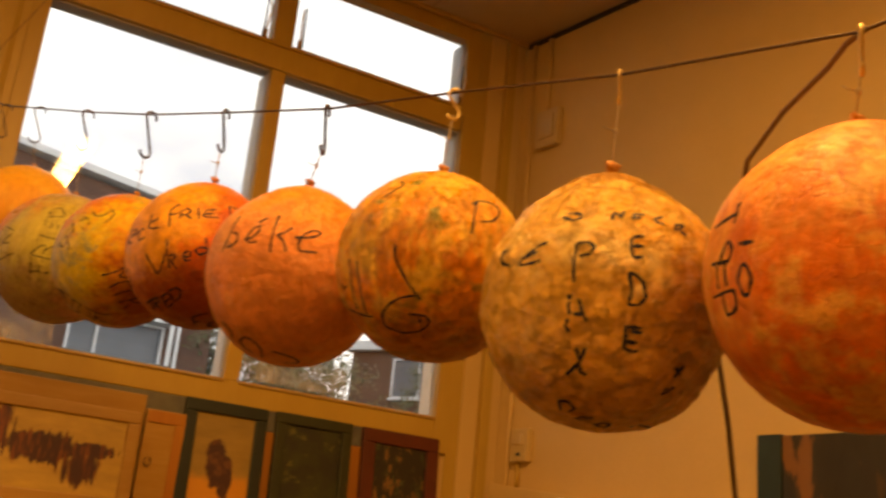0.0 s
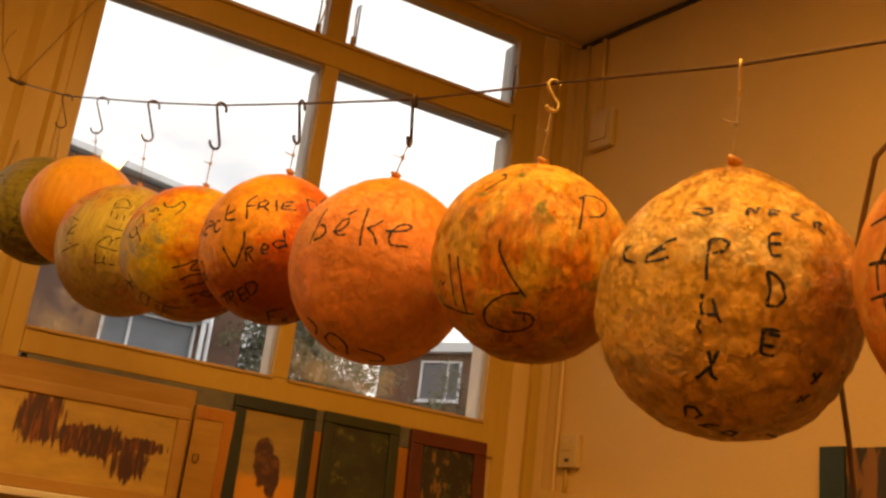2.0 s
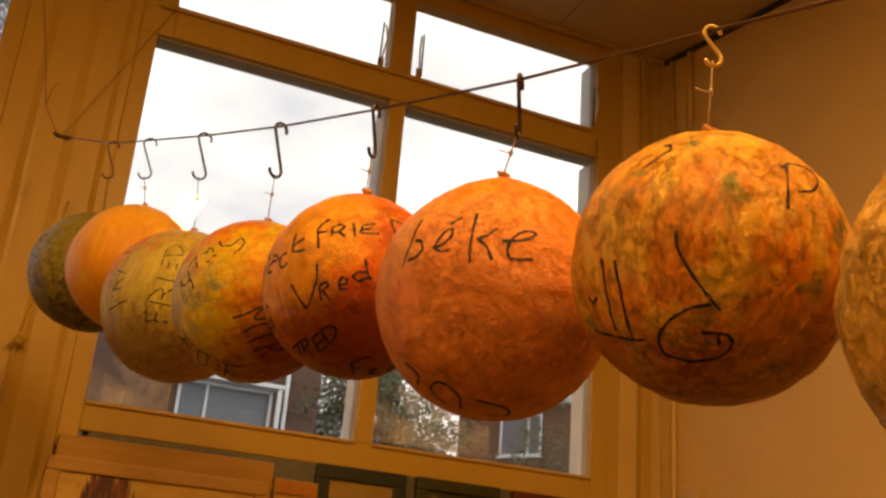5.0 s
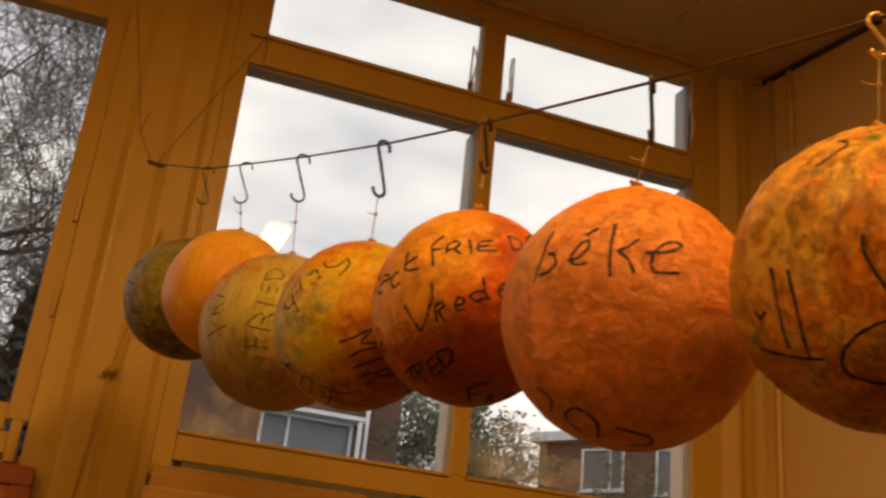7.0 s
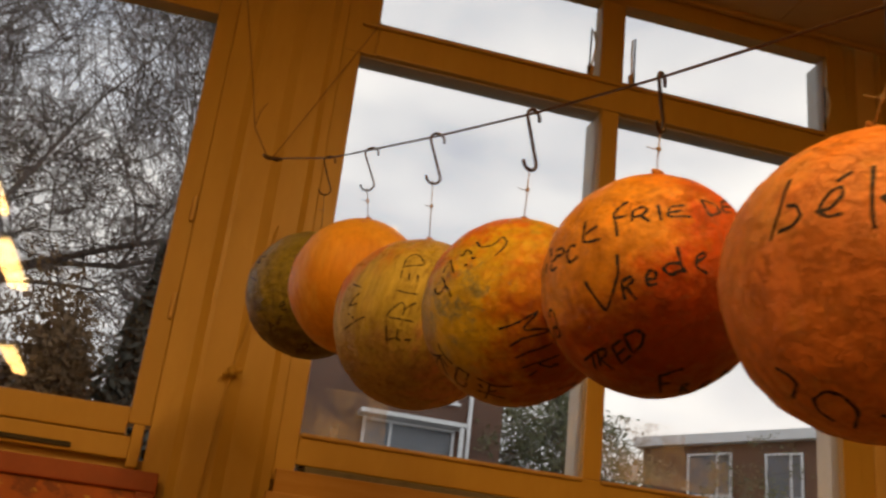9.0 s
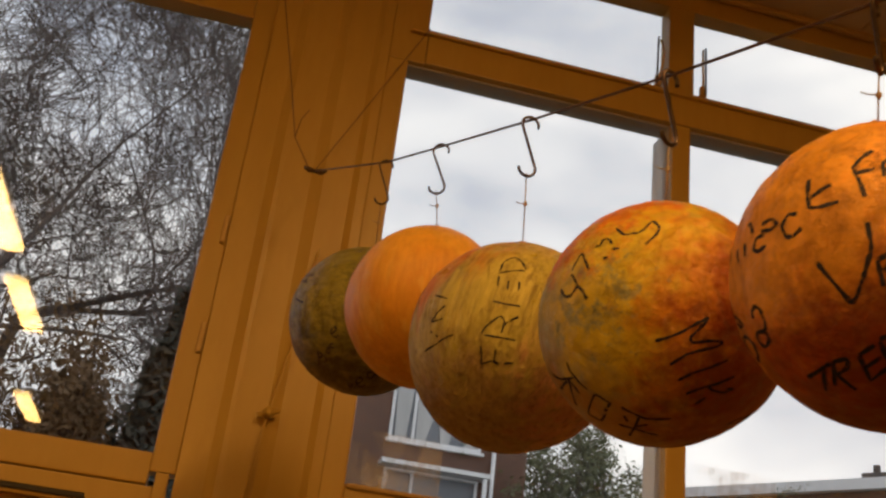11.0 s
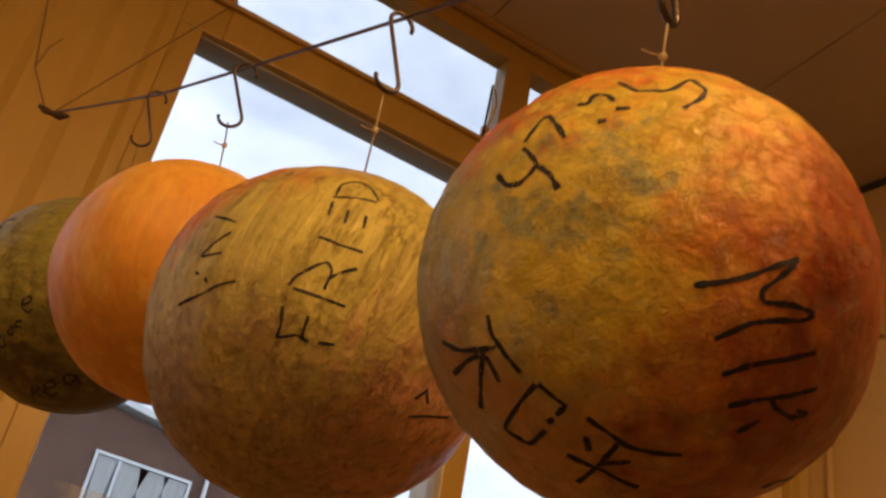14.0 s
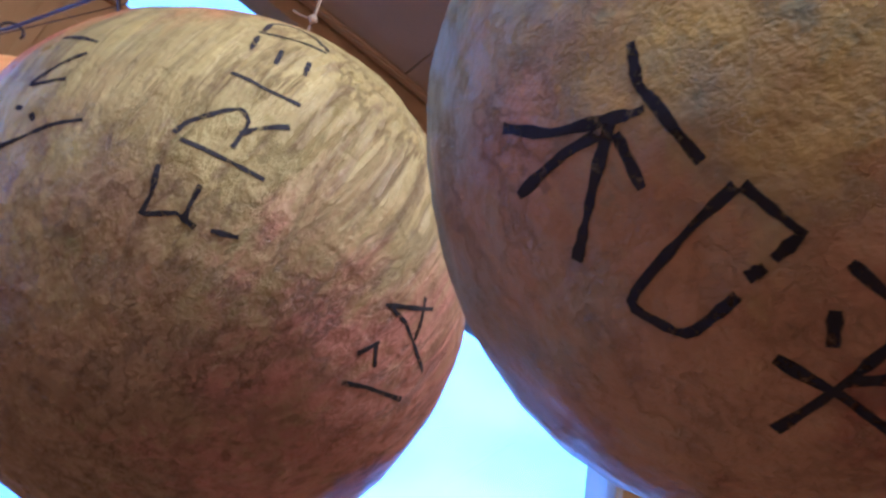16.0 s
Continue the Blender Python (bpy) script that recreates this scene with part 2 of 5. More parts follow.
M_INK.node_tree.links.new(ramp_node(_ink, M_INK.node_tree.links, noise_node(_ink, M_INK.node_tree.links, _ico, 170, 5, 0.75), 0.33, 0.46, (0.15, 0.15, 0.15), (1, 1, 1)), _ink["Principled BSDF"].inputs["Alpha"])
M_CORD = surface("brown_cord", (0.2, 0.12, 0.06), (0.14, 0.08, 0.04), 0.6, 40, 200)
M_PINE = surface("pine_wood", (0.46, 0.28, 0.08), (0.36, 0.18, 0.04), 0.45, 3.5, 30, 0.2, 0.001, (1, 1, 9))
M_ORANGEWOOD = surface("varnished_orange_wood", (0.46, 0.2, 0.04), (0.36, 0.13, 0.03), 0.4, 4, 30, 0.2, 0.001, (9, 1, 1))
M_TEAL = surface("dark_green_frame_paint", (0.012, 0.022, 0.02), (0.008, 0.015, 0.013), 0.45, 12, 90, 0.2)
M_TEALBLUE = surface("dark_teal_paint", (0.02, 0.045, 0.042), (0.014, 0.03, 0.03), 0.5, 12, 90, 0.2)
M_MOSS = surface("moss_green_frame_paint", (0.028, 0.034, 0.009), (0.018, 0.022, 0.007), 0.5, 14, 90, 0.3)
M_RED = surface("dark_red_frame_paint", (0.12, 0.02, 0.01), (0.07, 0.012, 0.006), 0.45, 10, 80, 0.2)
M_REDWOOD = surface("orange_red_frame_paint", (0.32, 0.07, 0.02), (0.25, 0.045, 0.014), 0.45, 8, 60, 0.2)
M_GREYSTRIP = surface("grey_metal_strip", (0.16, 0.16, 0.14), (0.1, 0.1, 0.09), 0.5, 20, 120, 0.2)
M_BRICK = plain_brick("red_brown_brick", (0.16, 0.075, 0.05), (0.12, 0.055, 0.04), (0.2, 0.16, 0.13))
M_PVC = surface("white_window_paint", (0.78, 0.8, 0.82), (0.68, 0.7, 0.72), 0.45, 3, 30, 0.05)
M_ROOF = surface("bitumen_roof", (0.07, 0.07, 0.07), (0.05, 0.05, 0.05), 0.8, 1, 20)
M_CURTAIN = surface("net_curtain", (0.55, 0.56, 0.55), (0.36, 0.37, 0.38), 0.8, 2.5, 30, 0.2, 0.01, (4, 1, 0.15))
# window backing outside; its light grey holds the sky's reflection as colour
M_SKY_PANE = surface("sky_grey_glazing", (0.2, 0.22, 0.25), (0.12, 0.14, 0.16), 0.22, 1.2, 10)
M_GROUND = surface("asphalt_and_grass", (0.06, 0.065, 0.05), (0.045, 0.05, 0.04), 0.9, 0.3, 8)
M_BARK = surface("dark_bark", (0.13, 0.11, 0.1), (0.08, 0.065, 0.06), 0.9, 3, 20, 0.5, 0.01)
M_LEAF = surface("faded_green_leaves", (0.1, 0.11, 0.04), (0.06, 0.07, 0.03), 0.7, 2, 12, 0.2)
M_LEAF2 = surface("brown_autumn_leaves", (0.16, 0.09, 0.035), (0.09, 0.055, 0.025), 0.7, 2, 12, 0.2)
M_NEEDLE = surface("dark_conifer", (0.05, 0.05, 0.035), (0.03, 0.032, 0.025), 0.8, 3, 12, 0.2)

M_GLASS, gn, gl, gp = nodes_of("window_glass")
gp.inputs["Base Color"].default_value = (0.96, 0.98, 0.98, 1)
gp.inputs["Roughness"].default_value = 0.0
gp.inputs["IOR"].default_value = 1.45
gp.inputs["Transmission Weight"].default_value = 1.0

M_TUBE, tn, tl, tp = nodes_of("lit_diffuser")
tp.inputs["Base Color"].default_value = (0.9, 0.85, 0.7, 1)
tp.inputs["Emission Color"].default_value = (1.0, 0.66, 0.26, 1)
tp.inputs["Emission Strength"].default_value = 14.0


# ---- mesh helpers ----
def box(bm, x0, x1, y0, y1, z0, z1, bevel=0.0):
    geo = bmesh.ops.create_cube(bm, size=1.0, matrix=Matrix.Translation(((x0 + x1) / 2, (y0 + y1) / 2, (z0 + z1) / 2)) @ Matrix.Diagonal((abs(x1 - x0), abs(y1 - y0), abs(z1 - z0), 1)))
    if bevel:
        edges = list({e for v in geo["verts"] for e in v.link_edges})
        bmesh.ops.bevel(bm, geom=edges, offset=bevel, segments=2, affect="EDGES", profile=0.6)
    return bm


def boxes(items, bevel=0.0):
    bm = bmesh.new()
    for it in items:
        box(bm, *it, bevel)
    return bm


def tube(bm, pts, radius, sides=8, closed_ends=True):
    """A round rod along the points; radius is a number or one per point."""
    pts = [Vector(p) for p in pts]
    rings = []
    up = None
    for i, p in enumerate(pts):
        d = (pts[min(i + 1, len(pts) - 1)] - pts[max(i - 1, 0)]).normalized()
        if up is None:
            up = d.orthogonal().normalized()
        up = (up - d * up.dot(d)).normalized()
        s = d.cross(up)
        r = radius[i] if isinstance(radius, (list, tuple)) else radius
        rings.append([bm.verts.new(p + (up * math.cos(a) + s * math.sin(a)) * r) for a in (2 * math.pi * k / sides for k in range(sides))])
    for a, b in zip(rings, rings[1:]):
        for k in range(sides):
            bm.faces.new((a[k], a[(k + 1) % sides], b[(k + 1) % sides], b[k]))
    if closed_ends:
        bm.faces.new(reversed(rings[0]))
        bm.faces.new(rings[-1])
    return bm


def finish(name, bm, material, smooth=False):
    me = bpy.data.meshes.new(name)
    bmesh.ops.recalc_face_normals(bm, faces=bm.faces[:])
    bm.to_mesh(me)
    bm.free()
    me.materials.append(material)
    if smooth:
        for f in me.polygons:
            f.use_smooth = True
    return me


def part(name, bm, material, parent, label="", smooth=False):
    ob = new(name, finish(name, bm, material, smooth))
    ob.parent = parent
    return tagged(ob, label) if label else ob


def thing(name, at, label, category, group="", kind=""):
    e = new(name)
    e.location = at
    return tagged(e, label, category, group, kind)


def whole(name, bm, material, label, category, kind="", group="", smooth=False):
    return tagged(new(name, finish(name, bm, material, smooth)), label, category, group, kind)


# ---- the room ----
FRONT, BACK = 4.40, 4.475      # room face and outer face of the window timber
WALL_X, CEIL = 1.67, 4.0
LEFT_X, REAR_Y = -4.2, -5.4
FAR_X = 3.75                   # the east wall runs askew, away from the window corner
EAST = pose(1.675, 4.415, 0, 0, 0, 10.5) @ pose(-WALL_X, -4.40, 0)


def on_east(*obs):
    """Swing things built against a square wall onto the askew east wall."""
    for ob in obs:
        ob.matrix_basis = EAST @ ob.matrix_basis


SILL, TOP = 1.985, 3.405      # opening of the large panes
TR0, TR1 = 3.545, 3.91         # opening of the upper lights

whole("floor", boxes([(LEFT_X - 0.2, FAR_X, REAR_Y - 0.2, BACK, -0.2, 0)]), M_FLOOR, "brown linoleum classroom floor", "floor", "structure")
on_east(whole("wall_east", boxes([(WALL_X, WALL_X + 0.2, REAR_Y - 0.5, 4.41, 0, CEIL + 0.3)]), M_WALL, "cream painted plaster wall, slightly stained", "wall", "structure"))
whole("wall_west", boxes([(LEFT_X - 0.2, LEFT_X, REAR_Y - 0.2, BACK + 0.1, 0, CEIL + 0.3)]), M_WALL, "cream painted plaster wall", "wall", "structure")
whole("wall_south", boxes([(LEFT_X, FAR_X, REAR_Y - 0.2, REAR_Y, 0, CEIL + 0.3)]), M_WALL, "cream painted plaster wall", "wall", "structure")
whole("wall_north", boxes([(LEFT_X, WALL_X + 0.2, FRONT + 0.02, FRONT + 0.2, 0, 1.83)]), M_WALL, "cream painted wall under the windows", "wall", "structure")

# ceiling of wide boards with narrow grooves
bm = bmesh.new()
x = LEFT_X
while x < FAR_X - 0.02:
    x2 = min(x + 0.88, FAR_X)
    box(bm, x + 0.002, x2 - 0.002, REAR_Y, FRONT - 0.005, CEIL, CEIL + 0.03, 0.003)
    x = x2
box(bm, LEFT_X, FAR_X, REAR_Y, FRONT, CEIL + 0.031, CEIL + 0.25)
whole("ceiling", bm, M_CEIL, "dull painted ceiling boards with narrow grooves", "ceiling", "structure")
whole("ceiling_trim_north", boxes([(LEFT_X, WALL_X - 0.002, FRONT - 0.035, FRONT - 0.012, CEIL - 0.022, CEIL - 0.002)], 0.004), M_TRIM, "thin painted bead between ceiling and window head", "trim", "structure")
# dark strip standing in for the shadow where ceiling meets east wall
on_east(whole("ceiling_shadow_east", boxes([(WALL_X - 0.016, WALL_X - 0.002, REAR_Y, FRONT - 0.04, CEIL - 0.026, CEIL - 0.003)], 0.003), M_DARKGAP, "dark shadow strip along the ceiling edge", "trim", "structure"))


def window_bank(name, panes, lights, members, label):
    w = thing(name, (0, FRONT, SILL), label, "window", kind="structure")
    for kind, items, mt in members:
        for it in items:
            x0, x1, y0, y1, z0, z1 = it
            part(kind, boxes([(x0, x1, y0 - FRONT, y1 - FRONT, z0 - SILL, z1 - SILL)], 0.005), mt, w)
    for x0, x1, z0, z1 in panes + lights:
        g = part("pane", boxes([(x0 - 0.01, x1 + 0.01, 0.062, 0.066, z0 - 0.01 - SILL, z1 + 0.01 - SILL)]), M_GLASS, w)
        g.visible_shadow = False
    return w


right_bank = window_bank(
    "window_1",
    [(-0.63, 0.325, SILL, TOP), (0.395, 1.33, SILL, TOP)],
    [(-0.575, 0.305, TR0, TR1), (0.405, 1.32, TR0, TR1)],
    [
        ("mullion", [(0.325, 0.395, FRONT, BACK, SILL, TOP), (0.305, 0.405, FRONT, BACK, TR0, TR1)], M_FRAME),
        ("post", [(1.33, 1.405, FRONT, BACK, 1.83, TR0 - 0.05), (1.32, 1.405, FRONT, BACK, TR0 - 0.05, CEIL + 0.02), (-0.70, -0.63, FRONT, BACK, 1.83, TOP), (-0.70, -0.575, FRONT, BACK, TOP, CEIL + 0.02)], M_FRAME),
        ("transom", [(-0.575, 1.32, FRONT - 0.004, BACK, TOP + 0.002, TR0)], M_FRAME),
        ("head", [(-0.575, 1.32, FRONT, BACK, TR1, CEIL + 0.02)], M_FRAME),
        ("soffit", [(-0.628, 0.323, FRONT + 0.02, BACK + 0.03, TOP - 0.006, TOP + 0.0015), (0.397, 1.328, FRONT + 0.02, BACK + 0.03, TOP - 0.006, TOP + 0.0015)], M_OUTER),
        ("bottom_rail", [(-0.63, 1.33, FRONT - 0.002, BACK, 1.887, SILL)], M_FRAME),
        ("sill_bead", [(-0.628, 0.327, FRONT - 0.012, FRONT + 0.004, SILL - 0.012, SILL + 0.002), (0.393, 1.332, FRONT - 0.012, FRONT + 0.004, SILL - 0.012, SILL + 0.002)], M_TRIM),
        ("transom_bead", [(-0.64, 1.29, FRONT - 0.02, FRONT - 0.004, TR0 - 0.028, TR0 - 0.012)], M_FRAME),
        ("slot", [(-0.62, 1.33, FRONT + 0.015, FRONT + 0.03, 1.83, 1.887)], M_DARKGAP),
        ("outer_stop", [(0.322, 0.345, FRONT + 0.03, BACK + 0.085, SILL, TOP), (1.325, 1.35, FRONT + 0.03, BACK + 0.085, SILL, TOP), (1.315, 1.34, FRONT + 0.03, BACK + 0.07, TR0, TR1)], M_OUTER),
    ],
    "yellow painted timber window with two tall panes and upper lights")
window_bank(
    "window_2",
    [(-3.6, -1.155, SILL, TOP + 0.02)],
    [],
    [
        ("stile", [(-1.155, -1.085, FRONT, BACK, SILL - 0.05, CEIL + 0.02)], M_FRAME),
        ("stile", [(-3.72, -3.6, FRONT, BACK, SILL - 0.05, CEIL + 0.02)], M_FRAME),
        ("head", [(-3.6, -1.155, FRONT, BACK, TOP + 0.02, CEIL + 0.02)], M_FRAME),
        ("bottom_rail", [(-3.6, -1.155, FRONT, BACK, 1.90, SILL)], M_FRAME),
        ("sill_board", [(-3.6, -1.10, FRONT - 0.012, BACK, 1.825, 1.894)], M_FRAME),
        ("slot", [(-3.6, -1.3, FRONT - 0.016, FRONT - 0.0135, 1.835, 1.85)], M_DARKGAP),
        ("bracket", [(-1.135, -1.10, FRONT - 0.03, FRONT - 0.013, 1.80, 1.93)], M_FRAME),
        ("hinge", [(-1.105, -1.09, FRONT - 0.014, FRONT, z, z + 0.09) for z in (2.28, 2.62)], M_TRIM),
    ],
    "yellow painted timber casement window with one large pane")

# ragged translucent whitish patches low on the right bank's panes
M_PALE_PATCH, sn, sl, sp = nodes_of("ragged_white_patch")
sco = sn.new("ShaderNodeTexCoord").outputs["Object"]
slen = sn.new("ShaderNodeVectorMath")
slen.operation = "LENGTH"
sl.new(sco, slen.inputs[0])
sfall = ramp_node(sn, sl, slen.outputs["Value"], 0.05, 0.3, (1, 1, 1), (0, 0, 0))
srag = ramp_node(sn, sl, noise_node(sn, sl, sco, 9, 6, 0.7, (1.0, 1, 0.6)), 0.42, 0.7)
sl.new(mix_node(sn, sl, 1.0, mix_node(sn, sl, 1.0, sfall, srag, "MULTIPLY"), (0.5, 0.5, 0.5), "MULTIPLY"), sp.inputs["Alpha"])
sp.inputs["Base Color"].default_value = (0.75, 0.75, 0.73, 1)
sp.inputs["Roughness"].default_value = 0.8
for px, pz, w, h in ((-0.5, 2.06, 0.3, 0.2), (0.56, 2.1, 0.34, 0.26), (0.75, 2.05, 0.3, 0.16)):
    sm = part("pale_patch", boxes([(-w / 2, w / 2, -0.0006, 0.0006, -h / 2 + 0.04, h / 2)]), M_PALE_PATCH, right_bank, "ragged whitish patch on the glass")
    sm.location = (px, 0.058, pz - SILL)

# stays and catches of the upper lights
for sx, turn in ((0.262, 1), (0.435, -1), (1.30, 1)):
    st = thing("window_stay", (sx, FRONT - 0.012, TR0), "small pale metal window stay on the upper light", "window stay", "window stays")
    part("arm", tube(bmesh.new(), [(0, 0, 0.02), (0.012 * turn, -0.02, 0.12), (0.004 * turn, -0.004, 0.19)], 0.0045), M_BRASS, st, smooth=True)
    part("plate", boxes([(-0.012, 0.012, -0.004, 0.011, -0.005, 0.035)], 0.002), M_TRIM, st)
    part("rod", tube(bmesh.new(), [(-0.008 * turn, -0.004, 0.0), (-0.006 * turn, -0.006, 0.2)], 0.004), M_STEEL, st, smooth=True)

# the wide pillar between the windows, built up of boards
bm = bmesh.new()
outline = [(-1.085, 0.012), (-1.008, 0.012), (-0.98, 0.028), (-0.965, 0.031), (-0.878, 0.031), (-0.84, 0.018), (-0.752, 0.018), (-0.73, 0.008), (-0.70, 0.008)]
rows = [[bm.verts.new((x, FRONT - d, z)) for x, d in outline] + [bm.verts.new((-0.70, FRONT + 0.09, z)), bm.verts.new((-1.085, FRONT + 0.09, z))] for z in (0.0, CEIL + 0.02)]
for k in range(len(rows[0])):
    m_ = (k + 1) % len(rows[0])
    bm.faces.new((rows[0][k], rows[0][m_], rows[1][m_], rows[1][k]))
bm.faces.new(rows[0])
bm.faces.new(rows[1])
whole("pillar", bm, M_FRAME, "yellow painted timber pillar with a stepped moulded face", "pillar", "structure")

# post and boards in the corner, with surface conduits
corner = thing("corner_boards", (1.5, FRONT, 0), "yellow painted boards closing the window corner", "trim", kind="structure")
for x0, x1, d, mt in ((1.405, 1.47, -0.015, M_FRAME), (1.47, 1.56, -0.01, M_WALL), (1.56, 1.61, 0.02, M_FRAME), (1.61, 1.67, 0.0, M_WALL)):
    part("board", boxes([(x0 - 1.5, x1 - 1.5, -d, 0.09, 0.0, CEIL + 0.02)], 0.004), mt, corner)


def conduit(pts, radius, label, mt=M_WALL):
    return whole("conduit", tube(bmesh.new(), pts, radius, 10), mt, label, "conduit", group="conduits on the wall", smooth=True)


on_east(conduit([(1.655, 4.305, 0.0), (1.655, 4.305, 3.97)], 0.011, "cream painted vertical conduit in the wall corner"),
        conduit([(1.656, 4.195, 3.56), (1.656, 4.195, 3.97)], 0.014, "cream painted conduit above the switch box"),
        conduit([(1.66, 4.235, 1.70), (1.66, 4.235, 1.83)], 0.010, "thin yellowed conduit below the small socket", M_FRAME))

sw = thing("switch_box", (WALL_X, 4.166, 3.458), "ivory plastic surface switch box on the cream wall", "switch box")
part("body", boxes([(-0.04, 0, -0.075, 0.075, -0.1, 0.1)], 0.01), M_PLASTIC, sw)
part("cover", boxes([(-0.05, -0.04, -0.05, 0.05, -0.06, 0.07)], 0.004), M_PLASTIC, sw)
so = thing("wall_socket", (WALL_X, 4.214, 1.90), "small ivory surface socket on the cream wall", "socket")
part("body", boxes([(-0.035, 0, -0.055, 0.055, -0.075, 0.075)], 0.008), M_PLASTIC, so)
part("rocker", boxes([(-0.043, -0.035, -0.022, 0.022, 0.0, 0.045)], 0.003), M_PLASTIC, so)
part("slot", boxes([(-0.0385, -0.0345, -0.012, 0.012, -0.05, -0.035)]), M_DARKGAP, so)

duct = thing("cable_duct", (WALL_X, 4.24, 1.715), "cream cable trunking sloping along the wall", "cable duct", kind="structure")
part("body", boxes([(-0.075, 0, -1.2, 0.1, -0.2, 0)], 0.006), M_WALL, duct)
outlet = thing("outlet_strip", (WALL_X - 0.075, 3.82, 1.615), "white four-way outlet in the cable trunking", "power outlet")
part("plate", boxes([(-0.012, 0, -0.095, 0.095, -0.035, 0.035)], 0.004), M_WHITE, outlet)
for k in range(4):
    y = -0.066 + 0.044 * k
    part("opening", boxes([(-0.0145, -0.0118, y - 0.013, y + 0.013, -0.018, 0.018)], 0.001), M_DARKGAP, outlet)

duct.rotation_euler.x = outlet.rotation_euler.x = radians(7)
on_east(sw, so, duct, outlet)

line = thing("string_line", (0.51, 4.385, 2.625), "thin grey string with a bow knot across the window", "string")
bm = bmesh.new()
tube(bm, [(-0.13, 0.014, -0.025), (-0.09, 0, -0.02), (0, 0, 0), (0.4, 0, 0.075), (0.82, 0.014, 0.15)], 0.0013, 6)
part("strand", bm, M_STEEL, line, smooth=True)
bm = bmesh.new()
for sx in (-1, 1):
    tube(bm, [(0, 0, 0), (0.02 * sx, -0.006, 0.012), (0.05 * sx, -0.008, 0.012), (0.062 * sx, -0.006, 0.0), (0.04 * sx, -0.004, -0.01), (0, 0, 0)], 0.0012, 6)
tube(bm, [(-0.006, 0, -0.002), (0.0, -0.002, 0.0), (0.006, 0, 0.002)], [0.002, 0.006, 0.002], 8)
part("bow", bm, M_STEEL, line, smooth=True)

# cleat and cord on the pillar
cleat = thing("wall_cleat", (-0.875, FRONT - 0.034, 2.13), "small painted cord cleat on the pillar", "cleat")
part("knob", tube(bmesh.new(), [(0, 0, 0), (0, -0.022, 0.0), (0, -0.03, 0.0)], [0.014, 0.012, 0.018], 10), M_FRAME, cleat, smooth=True)
part("cross_bar", tube(bmesh.new(), [(-0.03, -0.022, -0.012), (0.028, -0.022, 0.012)], 0.008), M_FRAME, cleat, smooth=True)
part("cord", tube(bmesh.new(), [(0.06, -0.004, 0.52), (0.03, -0.012, 0.2), (0.0, -0.02, 0.01), (-0.02, -0.018, -0.15), (-0.035, -0.012, -0.4), (-0.05, -0.01, -0.8)], 0.0035), M_FRAME, cleat, smooth=True)


# ---- luminaires ----
# the added fill at x -1.3 is built like the other lights
for lx, ly, power in LUMINAIRES_AND_FILL:
    lum = thing("ceiling_light", (lx, ly, CEIL), "long fluorescent ceiling light with a glowing diffuser", "ceiling light", "ceiling lights")
    part("housing", boxes([(-0.09, 0.09, -0.62, 0.62, -0.06, 0)], 0.008), M_WHITE, lum)
    part("diffuser", boxes([(-0.075, 0.075, -0.6, 0.6, -0.095, -0.062)], 0.012), M_TUBE, lum)
    ld = bpy.data.lights.new("tube_light", "AREA")
    ld.shape, ld.size, ld.size_y, ld.energy, ld.color = "RECTANGLE", 0.15, 1.2, power, LAMP_COLOUR
    lo = new("tube_light", ld)
    lo.matrix_world = Matrix.Translation((lx, ly, CEIL - 0.10))


# ---- paintings ----
ledge = whole("picture_ledge", boxes([(-3.6, 1.45, FRONT - 0.13, FRONT + 0.02, 1.385, 1.41)], 0.004), M_WHITE, "pale painted ledge carrying the paintings", "ledge", "structure")


def framed(name, x0, x1, z1, depth, border, m_frame, m_canvas, label, z0=1.411, off=0.0, tilt=4.0, border_label=""):
    w, h = x1 - x0, z1 - z0
    p = thing(name, ((x0 + x1) / 2, FRONT - 0.06 - off, z0), label, "painting", "paintings under the window")
    p.rotation_euler = (radians(-tilt), 0, 0)
    b = border
    for x, X, z, Z in ((-w / 2, w / 2, h - b, h), (-w / 2, w / 2, 0, b), (-w / 2, -w / 2 + b, b, h - b), (w / 2 - b, w / 2, b, h - b)):
        part("frame_bar", boxes([(x, X, -depth, 0, z, Z)], 0.005), m_frame, p)
    if m_canvas:
        part("canvas", boxes([(-w / 2 + b, w / 2 - b, -depth * 0.55, -depth * 0.2, b, h - b)]), m_canvas, p)
    return p


